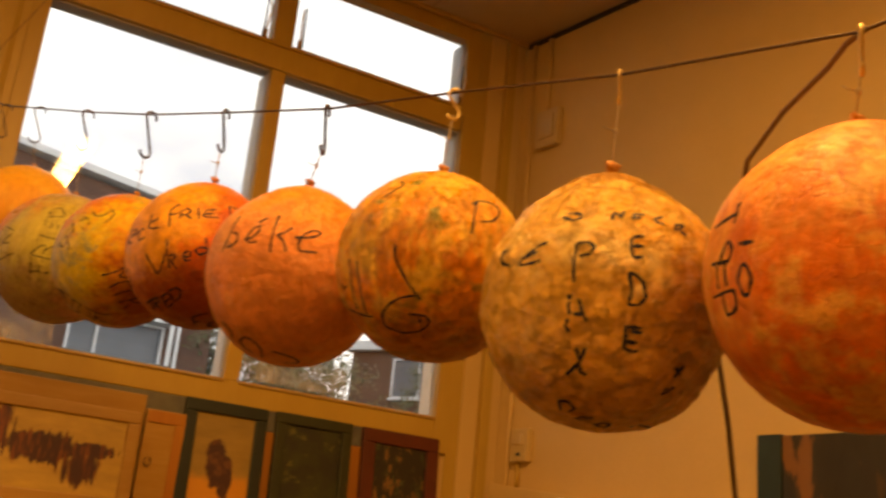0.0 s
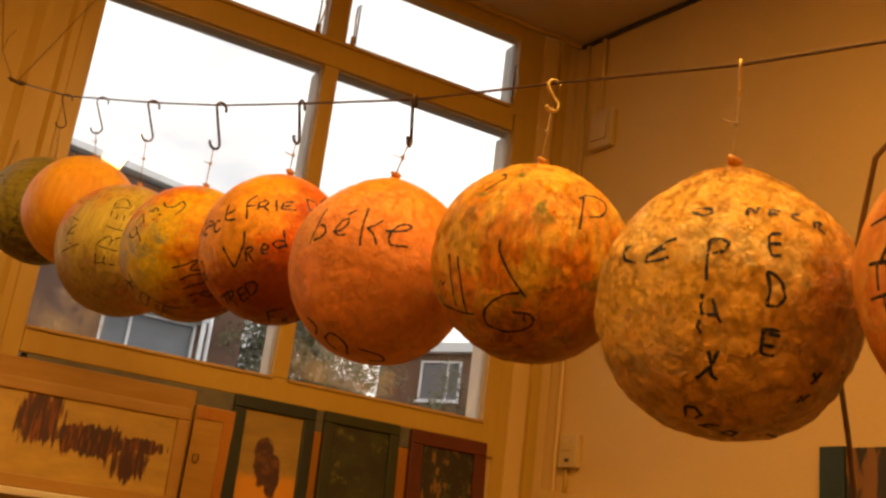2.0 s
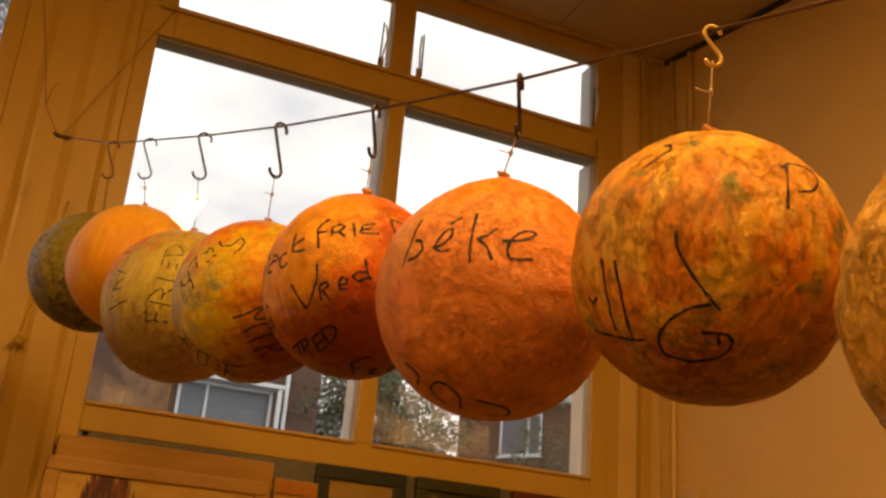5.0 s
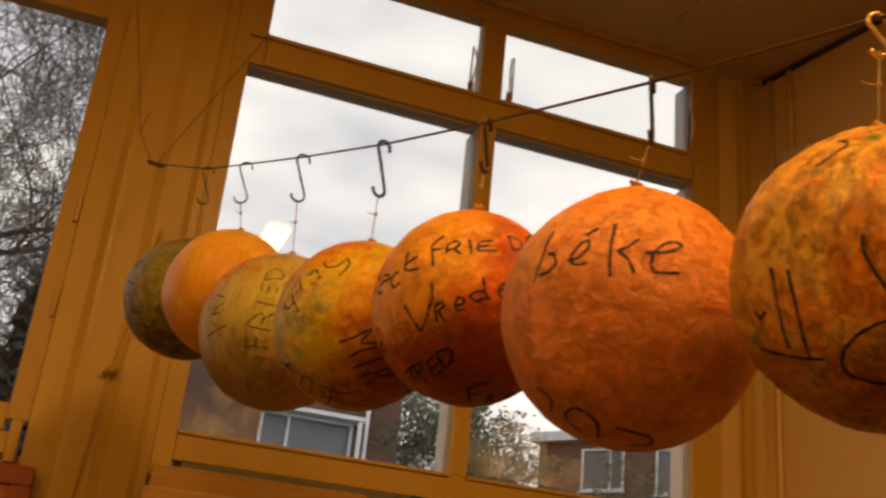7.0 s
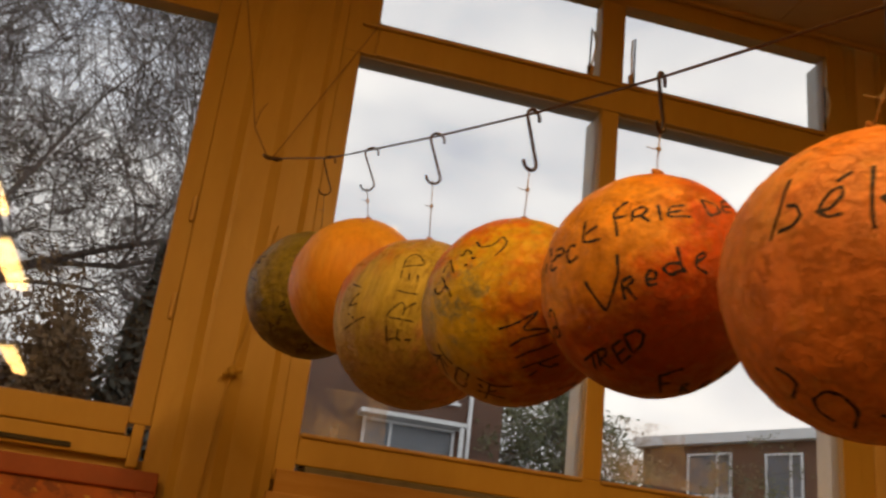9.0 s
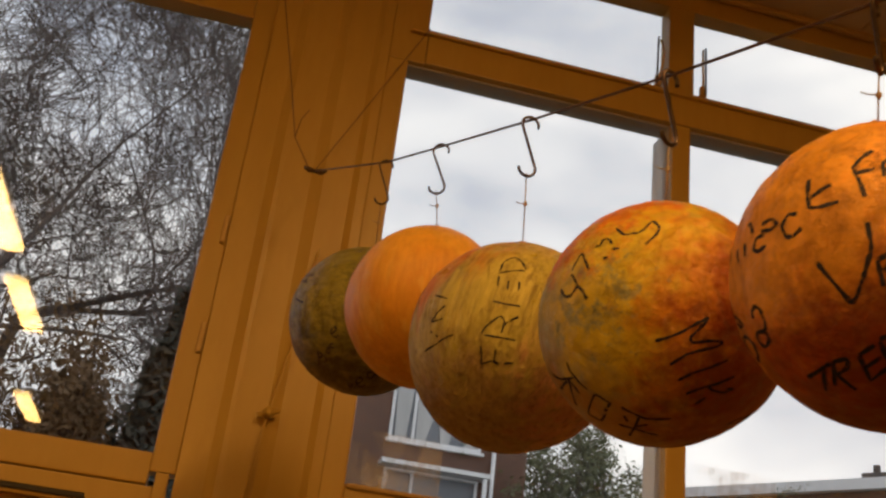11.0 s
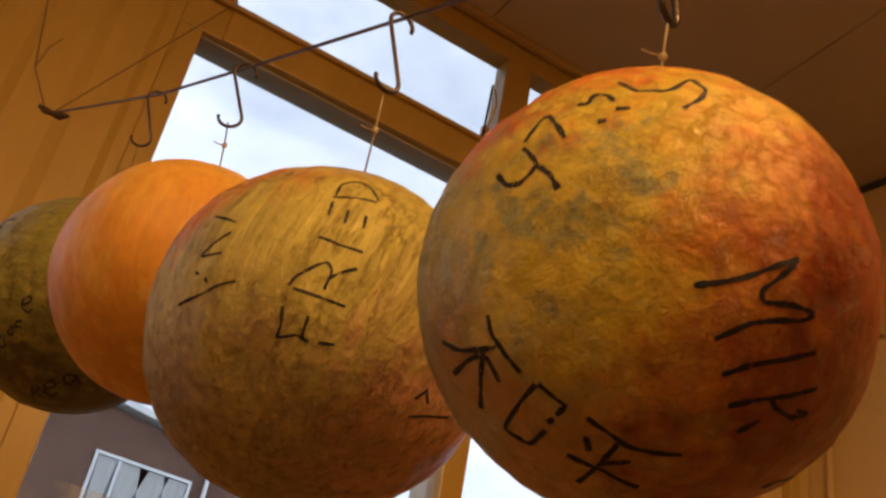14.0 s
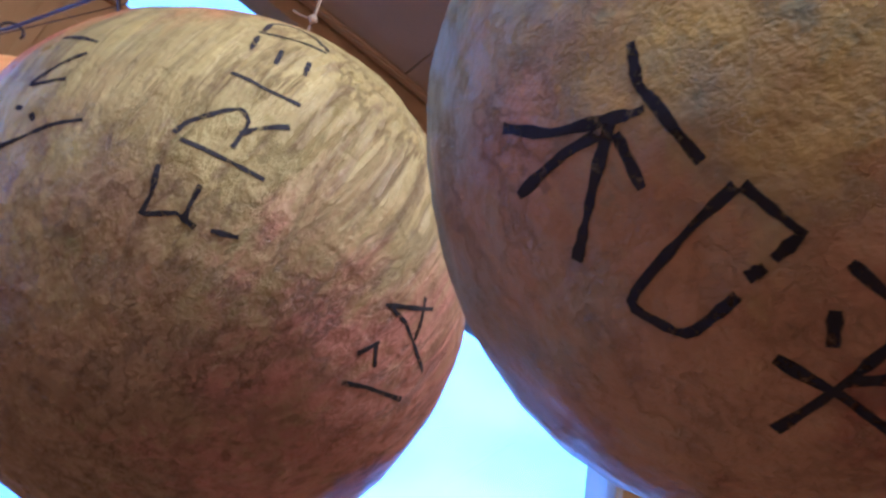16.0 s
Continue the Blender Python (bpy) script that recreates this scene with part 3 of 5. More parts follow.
def motif(name, ground, dark, mark, blots, shear, amp, scale, stretch, low=None):
    """A brushed canvas whose dark motif is a group of ragged blots, each of given place and size."""
    m, n, l, p = nodes_of(name)
    co = n.new("ShaderNodeTexCoord").outputs["Object"]
    sep = n.new("ShaderNodeSeparateXYZ")
    l.new(co, sep.inputs[0])

    def calc(op, a, b):
        q = n.new("ShaderNodeMath")
        q.operation = op
        for i, v in ((0, a), (1, b)):
            if isinstance(v, (int, float)):
                q.inputs[i].default_value = v
            else:
                l.new(v, q.inputs[i])
        return q.outputs[0]
    far = None
    for bx, bz, rx, rz in blots:
        xx = calc("DIVIDE", calc("SUBTRACT", sep.outputs[0], bx), rx)
        zz = calc("DIVIDE", calc("ADD", calc("SUBTRACT", sep.outputs[2], bz), calc("MULTIPLY", sep.outputs[0], shear)), rz)
        one = calc("SQRT", calc("ADD", calc("MULTIPLY", xx, xx), calc("MULTIPLY", zz, zz)), 0)
        far = one if far is None else calc("MINIMUM", far, one)
    rag = calc("ADD", far, calc("MULTIPLY", calc("SUBTRACT", noise_node(n, l, co, scale, 5, 0.65, stretch), 0.5), amp))
    blot = ramp_node(n, l, rag, 0.85, 1.05, (1, 1, 1), (0, 0, 0))
    c = mix_node(n, l, ramp_node(n, l, noise_node(n, l, co, 14, 5, 0.6, (0.6, 1, 1.6)), 0.3, 0.7), ground, tuple(v * 0.72 for v in ground))
    if low:
        c = mix_node(n, l, ramp_node(n, l, calc("ADD", sep.outputs[2], calc("MULTIPLY", noise_node(n, l, co, 18, 5, 0.6), 0.12)), 0.22, 0.26, (1, 1, 1), (0, 0, 0)), c, low)
    inner = mix_node(n, l, ramp_node(n, l, noise_node(n, l, co, scale * 1.4, 4, 0.6, stretch), 0.52, 0.62), dark, mark)
    l.new(mix_node(n, l, blot, c, inner), p.inputs["Base Color"])
    p.inputs["Roughness"].default_value = 0.5
    bump_node(n, l, p, noise_node(n, l, co, 160, 3), 0.4, 0.001)
    return m


C_HOUSES = motif("ochre_canvas_dark_strokes", (0.58, 0.38, 0.1), (0.05, 0.009, 0.012), (0.22, 0.05, 0.015), [(-0.17, 0.26, 0.09, 0.1), (0.02, 0.2, 0.2, 0.06), (0.2, 0.21, 0.1, 0.03), (0.17, 0.14, 0.07, 0.07)], 0.0, 1.9, 26, (2.4, 1, 0.28))
C_FIGURE = motif("straw_canvas_dark_blot", (0.34, 0.22, 0.06), (0.05, 0.014, 0.014), (0.12, 0.04, 0.02), [(-0.02, 0.23, 0.045, 0.11), (0.02, 0.18, 0.035, 0.09)], 0.15, 1.0, 22, (1, 1, 0.8), (0.6, 0.27, 0.045))
C_GREEN = painting("dark_green_canvas", (0.035, 0.04, 0.012), (0.018, 0.018, 0.01), (0.09, 0.085, 0.02), 9, (1, 1, 1), 0.45, 0.6)
C_DARK = painting("black_gold_canvas", (0.025, 0.02, 0.012), (0.2, 0.1, 0.03), (0.06, 0.08, 0.03), 22, (1.4, 1, 0.6), 0.55, 0.62)
C_RED = painting("orange_red_canvas", (0.45, 0.12, 0.03), (0.2, 0.05, 0.02), (0.5, 0.3, 0.06), 12, (1, 1, 1.5), 0.5, 0.58)
C_EAST = painting("dark_canvas_orange_figure", (0.03, 0.026, 0.018), (0.2, 0.09, 0.025), (0.06, 0.035, 0.015), 4, (1, 2.2, 0.6), 0.54, 0.58)

whole("plywood_sheet", boxes([(-0.69, 0.03, FRONT - 0.035, FRONT - 0.012, 1.411, 1.862)], 0.003), M_PINE, "pale pine panel standing behind the framed painting", "plywood sheet")
side_panel = thing("plywood_sheet", (0.11, FRONT - 0.02, 1.411), "pale pine panel with an inset board and ring", "plywood sheet")
part("board", boxes([(-0.075, 0.082, -0.03, -0.005, 0.0, 0.40)], 0.003), M_PINE, side_panel)
part("rail", boxes([(-0.07, 0.078, -0.037, -0.0305, 0.35, 0.395)], 0.002), M_ORANGEWOOD, side_panel)
part("stile", boxes([(0.04, 0.078, -0.036, -0.0305, 0.0, 0.35)], 0.002), M_ORANGEWOOD, side_panel)
part("ring", tube(bmesh.new(), [(-0.045 + 0.012 * math.sin(a), -0.036, 0.2 + 0.018 * math.cos(a)) for a in np.linspace(0.4, 5.9, 12)], 0.002, 6), M_STEEL, side_panel, smooth=True)
framed("painting", -0.713, 0.015, 1.788, 0.025, 0.045, M_PINE, C_HOUSES, "ochre landscape of dark strokes in a pine frame", off=0.0)
framed("painting", 0.186, 0.53, 1.885, 0.03, 0.05, M_TEAL, C_FIGURE, "straw coloured canvas with dark blot in dark green frame", off=-0.02)
framed("painting", 0.57, 0.915, 1.887, 0.03, 0.045, M_MOSS, C_GREEN, "dark green canvas in a moss green frame", off=-0.02)
framed("painting", 0.97, 1.345, 1.885, 0.03, 0.06, M_RED, C_DARK, "dark golden canvas in a dark red frame", off=-0.02)
for x0, x1 in ((0.53, 0.57), (0.915, 0.97)):
    whole("wooden_strip", boxes([(x0 - 0.03, x1 + 0.03, FRONT - 0.01, FRONT + 0.012, 1.411, 1.80)], 0.002), M_ORANGEWOOD, "orange wood slat behind the paintings", "slat", group="slats behind the paintings")
whole("grey_strip", boxes([(-0.6, 1.03, FRONT - 0.006, FRONT + 0.0125, 1.802, 1.885)], 0.002), M_GREYSTRIP, "grey metal strip under the window", "strip", "structure")
framed("painting", -1.95, -1.03, 1.79, 0.03, 0.06, M_REDWOOD, C_RED, "orange red canvas in a red wooden frame")

east_pic = thing("painting", (WALL_X - 0.005, 2.61, 1.2), "dark canvas with orange figure and teal edge", "painting")
part("canvas", boxes([(-0.03, 0, -0.3, 0.272, 0.0, 0.68)], 0.003), C_EAST, east_pic)
part("edge", boxes([(-0.036, 0.0, 0.275, 0.37, 0.0, 0.685)], 0.003), M_TEALBLUE, east_pic)
part("edge", boxes([(-0.036, 0.0, -0.4, -0.302, 0.0, 0.685)], 0.003), M_TEALBLUE, east_pic)
on_east(east_pic)


# ---- wire, hooks and balls ----
KNOT = Vector((-0.885, 4.10, 2.765))
HANGS = [(-0.75, 3.60, 2.565), (-0.678, 3.325, 2.476), (-0.592, 2.983, 2.365), (-0.50, 2.626, 2.256), (-0.412, 2.303, 2.17), (-0.338, 1.907, 2.055), (-0.232, 1.627, 2.014), (-0.145, 1.315, 1.949), (-0.115, 0.945, 1.86)]
wire = thing("hanging_wire", KNOT, "thin rusty wire with a knotted end, sagging between walls", "wire")
bm = bmesh.new()
tube(bm, [Vector(p) - KNOT for p in [KNOT, *HANGS, (-0.04, 0.3, 1.86), (0.1, -0.8, 1.85), (0.4, -2.6, 2.0), (0.8, REAR_Y + 0.01, 2.5)]], 0.0024, 8)
part("strand", bm, M_WIRE, wire, smooth=True)
bm = bmesh.new()
tube(bm, [(-0.028, 0.012, 0.012), (-0.015, 0.006, 0.004), (0.0, 0.0, 0.0), (0.016, -0.008, -0.004), (0.03, -0.03, -0.009)], [0.004, 0.008, 0.006, 0.009, 0.004], 8)
part("knot", bm, M_WIRE, wire, smooth=True)
bm = bmesh.new()
tube(bm, [(-0.02, 0, 0.01), (-0.07, 0.05, 0.12), (-0.105, 0.12, 0.32), (-0.215, 0.24, 0.85), (-0.24, 0.28, 1.2)], 0.0018, 6)
tube(bm, [(-0.07, 0.05, 0.12), (-0.062, 0.03, 0.17), (-0.045, 0.02, 0.2)], 0.0014, 6)
tube(bm, [(0, 0, 0), (0.31, 0.275, 0.77)], 0.0018, 6)
part("stay", bm, M_CORD, wire, smooth=True)


whole("power_cable", tube(bmesh.new(), [(-0.113, 0.94, 1.862), (-0.095, 0.98, 1.868), (-0.07, 1.027, 1.866), (-0.02, 1.14, 1.867), (0.015, 1.235, 1.84), (0.055, 1.3, 1.74), (0.08, 1.351, 1.59), (0.102, 1.354, 1.501), (0.119, 1.356, 1.396), (0.15, 1.37, 1.1), (0.16, 1.4, 0.5), (0.18, 1.42, 0.004)], 0.0038, 8), M_CORD, "dark brown cable looping from the wire down to the floor", "cable", smooth=True)


def s_hook(at, height, rod, width, turn, mt, label):
    """A bent rod: the upper loop rides on the wire, the lower one hangs plumb below it."""
    h = thing("s_hook", at, label, "hook", "hooks on the wire")
    h.rotation_euler = (0, 0, radians(turn))
    r = width / 2
    drop = height - 2 * r
    pts = [(r * math.cos(radians(a)), 0, r * math.sin(radians(a))) for a in np.linspace(-35, 180, 13)]
    pts += [(-r, 0, -drop * k / 4) for k in (1, 2, 3)]
    pts += [(-2 * r + r * math.cos(radians(a)), 0, -drop + r * math.sin(radians(a))) for a in np.linspace(0, -200, 13)]
    tilt = math.atan2(2 * r, drop)
    turn_m = Matrix.Rotation(-tilt, 4, "Y")
    pts = [turn_m @ Vector(q) - Vector((0, 0, r - rod - 0.0028)) for q in pts]
    part("rod", tube(bmesh.new(), pts, rod, 8), mt, h, smooth=True)
    return h


# handwriting: pen strokes of each letter in a box 4 wide and 6 high
GLYPHS = {
    "T": "06 46|26 20", "9": "43 05 26 45 40", "=": "02 42|04 44", "P": "00 06 36 45 43 03", "I": "20 26", "0": "20 02 04 26 44 42 20",
    "А": "0.4,6 0,3.6 0.5,1.6 4,0|0,4.4 1.7,5.4",
    "Б": "1.6,3.5 0.4,2.5 0,0.3 1.8,0 3.2,0.7|0.5,2.1 2.7,3.3|1.6,3.5 2.8,5.4 4,6",
    "В": "0.3,5.9 0,3.3 0,0|0.3,5.9 2.5,6 4,5.3 3.2,4.2 0.9,3.8",
    "Г": "0.9,6 0.6,4 0.9,2.8|0.5,2 0,1 0.6,0|2.4,5.3 3,4.4 3.2,3.2 4,1.6|1.7,2.8 3.8,2.8",
    "Д": "2.3,6 2.8,3.2 1.9,2.1 0,0.2|4,6 2.6,2.6 2.6,0.9 3.5,0",
    "Е": "4,6 0.2,5.3 0,2 0.9,0 3.6,0.2|0.1,3 3.8,3.3",
    "Ж": "0,6 1,2.8 0.4,0 2.6,0.1 4,1.7 3.3,4.4 1.5,5.6 0,6",
    "З": "0,6 0.1,2.3 0.5,0.3 4,0|0.3,5.8 3.6,5.8|1.1,4.9 3.8,4.8|0.3,2.4 3.2,2.2",
    "И": "1.4,6 0,1.2|1.6,6 3.6,5 4,1.4 2,0",
    "Й": "0,3.4 2.3,6 4,1.9|0.6,0.6 2.5,0",
    "К": "0,2.3 1.6,6 4,4.2 2.7,0 0,2.3",
    "Л": "0,0 0,2.7 4,6",
    "М": "0,2.7 2.3,0 4,1.1 3.6,4.7 0.8,6",
    "Н": "0,0 0.7,4.8 3,1.6 4,6",
    "О": "0,0 0.3,6 4,5.6|0.2,2.5 2.8,2.2",
    "П": "4,6 0.6,4.3 0,0.7 3.4,0",
    "Р": "0,1.1 0.8,5.8 4,6 1.4,2.6 4,0",
    "С": "0,4.4 4,2|4,6 1.9,0",
    "Т": "0.7,0 2.6,3 4,6|0,3.8 3.8,1.6",
    "У": "0,0 0.3,2.4 0.8,5|0.2,4.6 1.4,5.7 2.9,6 4,5.7 3.8,4.3 2.5,2.5 1.1,2",
    "Ф": "0,0 2.2,2.2 4,3.8 3.8,5.2 2,6",
    "Х": "1.3,6 1.3,5.4 2.2,4.2 3,3.3 3.6,2.5|3.2,2.8 1.9,2.7 0.8,2.2 0.1,1.5 0,0.9 0.3,0.4 1.6,0 2.9,0.1 3.7,0.5 4,0.9 3.8,1.3 3.4,1.4|2.4,1.6 3.3,1.5 3.2,0.9",
    "Ц": "3.1,6 2.7,3.8 2.4,2.5 2.1,1.3|4,5.5 3.5,3 3,1.2 2.8,0.3|0,1.9 1.7,1 3.3,0|0.9,4.1 1.1,3.6 1.8,3.8",
    "Ч": "1.5,6 1.2,3.2 0.7,1.7 0,0|1.1,0.5 3,0.7 4,1.4 3.3,2.6 1.9,2.9",
    "Ш": "0,0.9 1.8,1.1 3,2.5 3,3.8 1.9,3.5 0.7,2 0.4,0.8 1.5,0 3.1,0.3|2.4,4.6 4,6",
    "Щ": "0.4,6 0.1,3.2 0,1.4 0.2,0|1,2.6 2.5,3.1 4,4.1|0.9,2.7 2.5,1.8 3.4,0.3",
    "Ъ": "0,3.3 1.8,3.5 3.2,4.3 4,5.4 3.3,6 2,5.3 0.9,3.4 0.6,1.2 1,0 2,0 3.6,0.3",
    "Ы": "1.8,6 3.8,4.3 4,2.2 0,0",
    "Ь": "0.6,1.7 0,3.5 0.5,5.2 2.6,6 3.8,5 4,2.6 1.7,0",
    "Э": "1.6,4 3.9,2.9 5.4,1.5 5.6,-0.6 4.8,-2 2.7,-1",
    "Ю": "0,6 0.8,1.9|2.5,3.1 2.7,0|4,3 4,0",
    "Я": "0,5.8 2,6 4,0",
    "а": "3.5,5.7 1,6 0,2 1.6,0 4,0.6",
    "б": "0.1,5.7 2.6,6 4,1.5 2.3,0 0,2.1",
    "в": "3.2,5.3 1.3,6 0,3.6 0.9,0.5 2.2,0 4,1.2",
    "г": "0,6 0,2.7 0.3,0.5 1.8,0 4,0.2|0.1,2.2 3,3.6",
    "д": "3.7,6 1.1,4.8 0,3.8 1.4,1.6 2.1,0|0.7,3 4,3.4",
    "е": "0.1,0 0,4.2 2.2,6 3.5,4.5 2.2,2.4 0.5,1.7|2.2,2.1 4,0.1",
    "ж": "0,6 4,0",
    "з": "3,6 0.4,4.5 0,0 4,1.1|0.3,1.9 2.5,3.2",
    "и": "0,6 0.3,2.4 0.8,0 4,2.5 3.4,5.3 0,6",
    "й": "4,6 0.7,2.6 0,0 1.5,0.6|0.4,1.3 2.3,2.8",
    "к": "0,3.6 1.1,1.8 2.1,0 3.2,2.1 4,4.1 4,6",
    "л": "0,4.6 0.9,0|0.2,4.7 2.6,6 3.4,4.5 1.1,3.4 4,0",
    "м": "0.5,2.3 3.5,2.8 3.5,5.2 1.3,6 0,3 1,0 4,0.7",
    "н": "2.3,6 3.2,2.1 4,0.8|3.1,2.6 1,2.4 0,1 1.4,0 3.4,1.2",
    "о": "0.2,2.8 3.1,4.8 2.4,6 0.2,4.6 0,1.3 4,0",
    "п": "2.9,5.7 0.7,0|0,4.5 2.9,5.7 4,6",
    "р": "1.8,5.8 0,1.6|1.8,5.8 4,6 3.1,4.2 1.2,3.5 2.3,0",
    "с": "0,4.6 0.8,0 4,2.1|0,4.6 2.9,6|0.4,2.4 3.4,4",
    "т": "0,4.3 1.3,0 3.2,2.2 4,4.8 2.7,6 0,4.6",
    "у": "2.1,2.8 3.8,-1.9|2.2,2.4 4.3,3.6 6.1,4.1|3.1,0.8 4.5,1.4",
    "ф": "3,0 0,3.3 0.4,6 1.5,2.6 4,2.7",
    "х": "4,0 0,1.9 0.5,6 2.6,3.1",
    "ц": "1.8,0 0,1.6 4,6",
    "ч": "1.9,4.5 2.2,5.6 3.3,6 4,5.1 4,3.4 3.7,2.3 2.7,2 1.1,2.5 0.2,2 0,0.8 1,0 2.6,0.3 3.1,1.4 2.4,2.1",
    "ш": "0,6 3.5,2 4,0 3.1,0.2 2.3,2.2",
    "щ": "2.3,5.8 0,6 0,2.4 0.8,0 2.8,0.1 4,2.1 3.6,4.5 2.3,5.8",
    "ъ": "0,3.6 0.8,1.8 1.7,1.5 2.3,2.4 2.6,3.5 1.8,5.3 1.4,6|2.6,3.3 3.5,1.7 4,0",
    "ы": "0,1.3 0.7,4.7 1.5,6 2.9,2.8 4,0",
    "ь": "1.9,0 2.5,0.1|3,2.3 4,2.3|0,4.4 0.8,3.8 1,6 2.1,5.5 2.7,3.8",
    "э": "0,5.2 0.9,2.7 2.4,2.9 3.3,6 4,4.1 3.7,1.9 3,0",
    "ю": "0,2.4 0.8,3.1 1.4,3.8 2.1,4.8 3,6 2.6,4.9 1.9,3.3 2.1,2.8 3,3.2 4,3.3 3.6,2.6 2.7,2.1 1.9,1.5 1.1,0",
    "я": "0,0 1.2,2.5 2.7,4.3 4,6",
    "ѐ": "0,1.2 0.8,2.9 2.2,4.5 3.5,6|1.4,3.5 1.9,3.1 3.1,3.1 4,4 3.1,3.8|1.2,0 1.7,1.7",
    "ё": "0.3,0 0,2.1 3.2,6 3.4,5.4 4,4.1",
    "ђ": "3.9,5.8 3.6,4.2 3.8,3.2 4,0.7|0.3,6 1.5,4.5 3,3.6 3.6,3.3|2.8,3.6 1.6,1.5 0.7,0|2.8,3.1 2.8,0.9|0,3.3 1.6,3.5 2.5,3.4",
    "ѓ": "3.3,6 2.2,5.1 0,2.6 1,0 2.4,1.2|2.7,1.8 3.1,2|3.3,2.2 4,2.8 3.4,5.9",
    "є": "-0.1,5.2 0.8,4.5 1.5,3.8 2.3,3.5 3.5,3.5|1.2,3.9 0.7,1.8 0,-0.8|-0.5,1.7 0.7,1.2 2.2,0.1|0,3.8 0.2,2.7|0.7,1.7 1.8,2.6",
    "ѕ": "0,0 1.9,2.4 3,5 4,6",
    "і": "4,6 2,3.8 0,0 3.6,0.2",
    "ї": "0,6 4,5|0.2,1 1,0.8|1.9,0.4 2.2,0",
    "ј": "0,6 0.2,2.6 0.1,0|1.9,5.2 1.8,3 1.8,0.7|0.2,0.2 1.4,1.4 2.3,0.5|2.9,0.7 4,1",
    "љ": "0.3,1 1.9,0.6 3.8,0|0,1.4 0.3,2.9 1.4,5.2 2,6 2.5,4.9 2.2,1.8|2.3,3.4 2.9,4.6 4,6",
    "њ": "0,6 1.9,1.4 4,0",
    "ћ": "0,6 0,1.4|1.9,4 1.9,0.1|4,3.6 4,0",
    "ќ": "0,0 1.7,0.6 3.9,0.9|0.2,0.5 0.4,3.8 2,6 3.3,4.5 4,1.2",
    "ѝ": "0.1,0.6 1.3,1.2 4,0|0,0.3 2.3,6|1.5,5.9 2.3,1",
    "ў": "0.5,0 1.7,2 4,4.7|0,3.1 0.5,6|0.4,5.5 1.2,3.9",
    "џ": "0,6 4,0",
    "Ѡ": "0,4.2 3.1,0.4|0.4,6 4,3.1|2.2,3.6 2.7,0",
    "ѡ": "2.5,6 0,0|2.5,6 4,4.9 3.4,3.5 1.5,3",
    "Ѣ": "3.3,5.4 2.5,3.8 3.8,3.4 4,6|1.1,2.4 1.5,0.4 0,0",
    "ѣ": "4,6 1,5.5 0,0 3.7,1.2",
    "Ѥ": "0.1,2 3.2,4.2 2.3,6 0,4.2 0.2,1.2 2.5,0 4,1.5",
    "ѥ": "-2.1,2.8 0.7,-1.9|-0.6,0.8 -0.7,4.1|-0.5,1.3 1.9,1",
    "Ѧ": "0.8,1.3 2.7,4.5 1,6 0,3.6 1.5,0.2 3.5,0 4,2.5",
    "ѧ": "1.7,5.5 0,3.9 0.8,0.1 2.5,0 2.1,4.5|1.5,6 4,2.8",
}


def glyph_lines(ch):
    for line in GLYPHS[ch].split("|"):
        yield [tuple(float(v) for v in tok.split(",")) if "," in tok else (float(tok[0]), float(tok[1])) for tok in line.split()]


# how far each balloon is drawn out towards its knot
PEAR = {8: 0.1, 7: 0.03, 6: 0.05, 5: 0.04, 9: 0.05}


def ball_radius(direction, seed, rough):
    d = Vector(direction)
    return 1 + PEAR.get(round(seed / 3.7), 0.02) * max(0.0, d.z) ** 9 + 0.022 * noise.noise(d * 1.3 + Vector((seed, 0, 0))) + rough * (0.008 * noise.noise(d * 5 + Vector((0, seed, 0))) + 0.005 * noise.noise(d * 13 + Vector((0, 0, seed))) + 0.0022 * noise.noise(d * 31 + Vector((seed, 0, 0))))


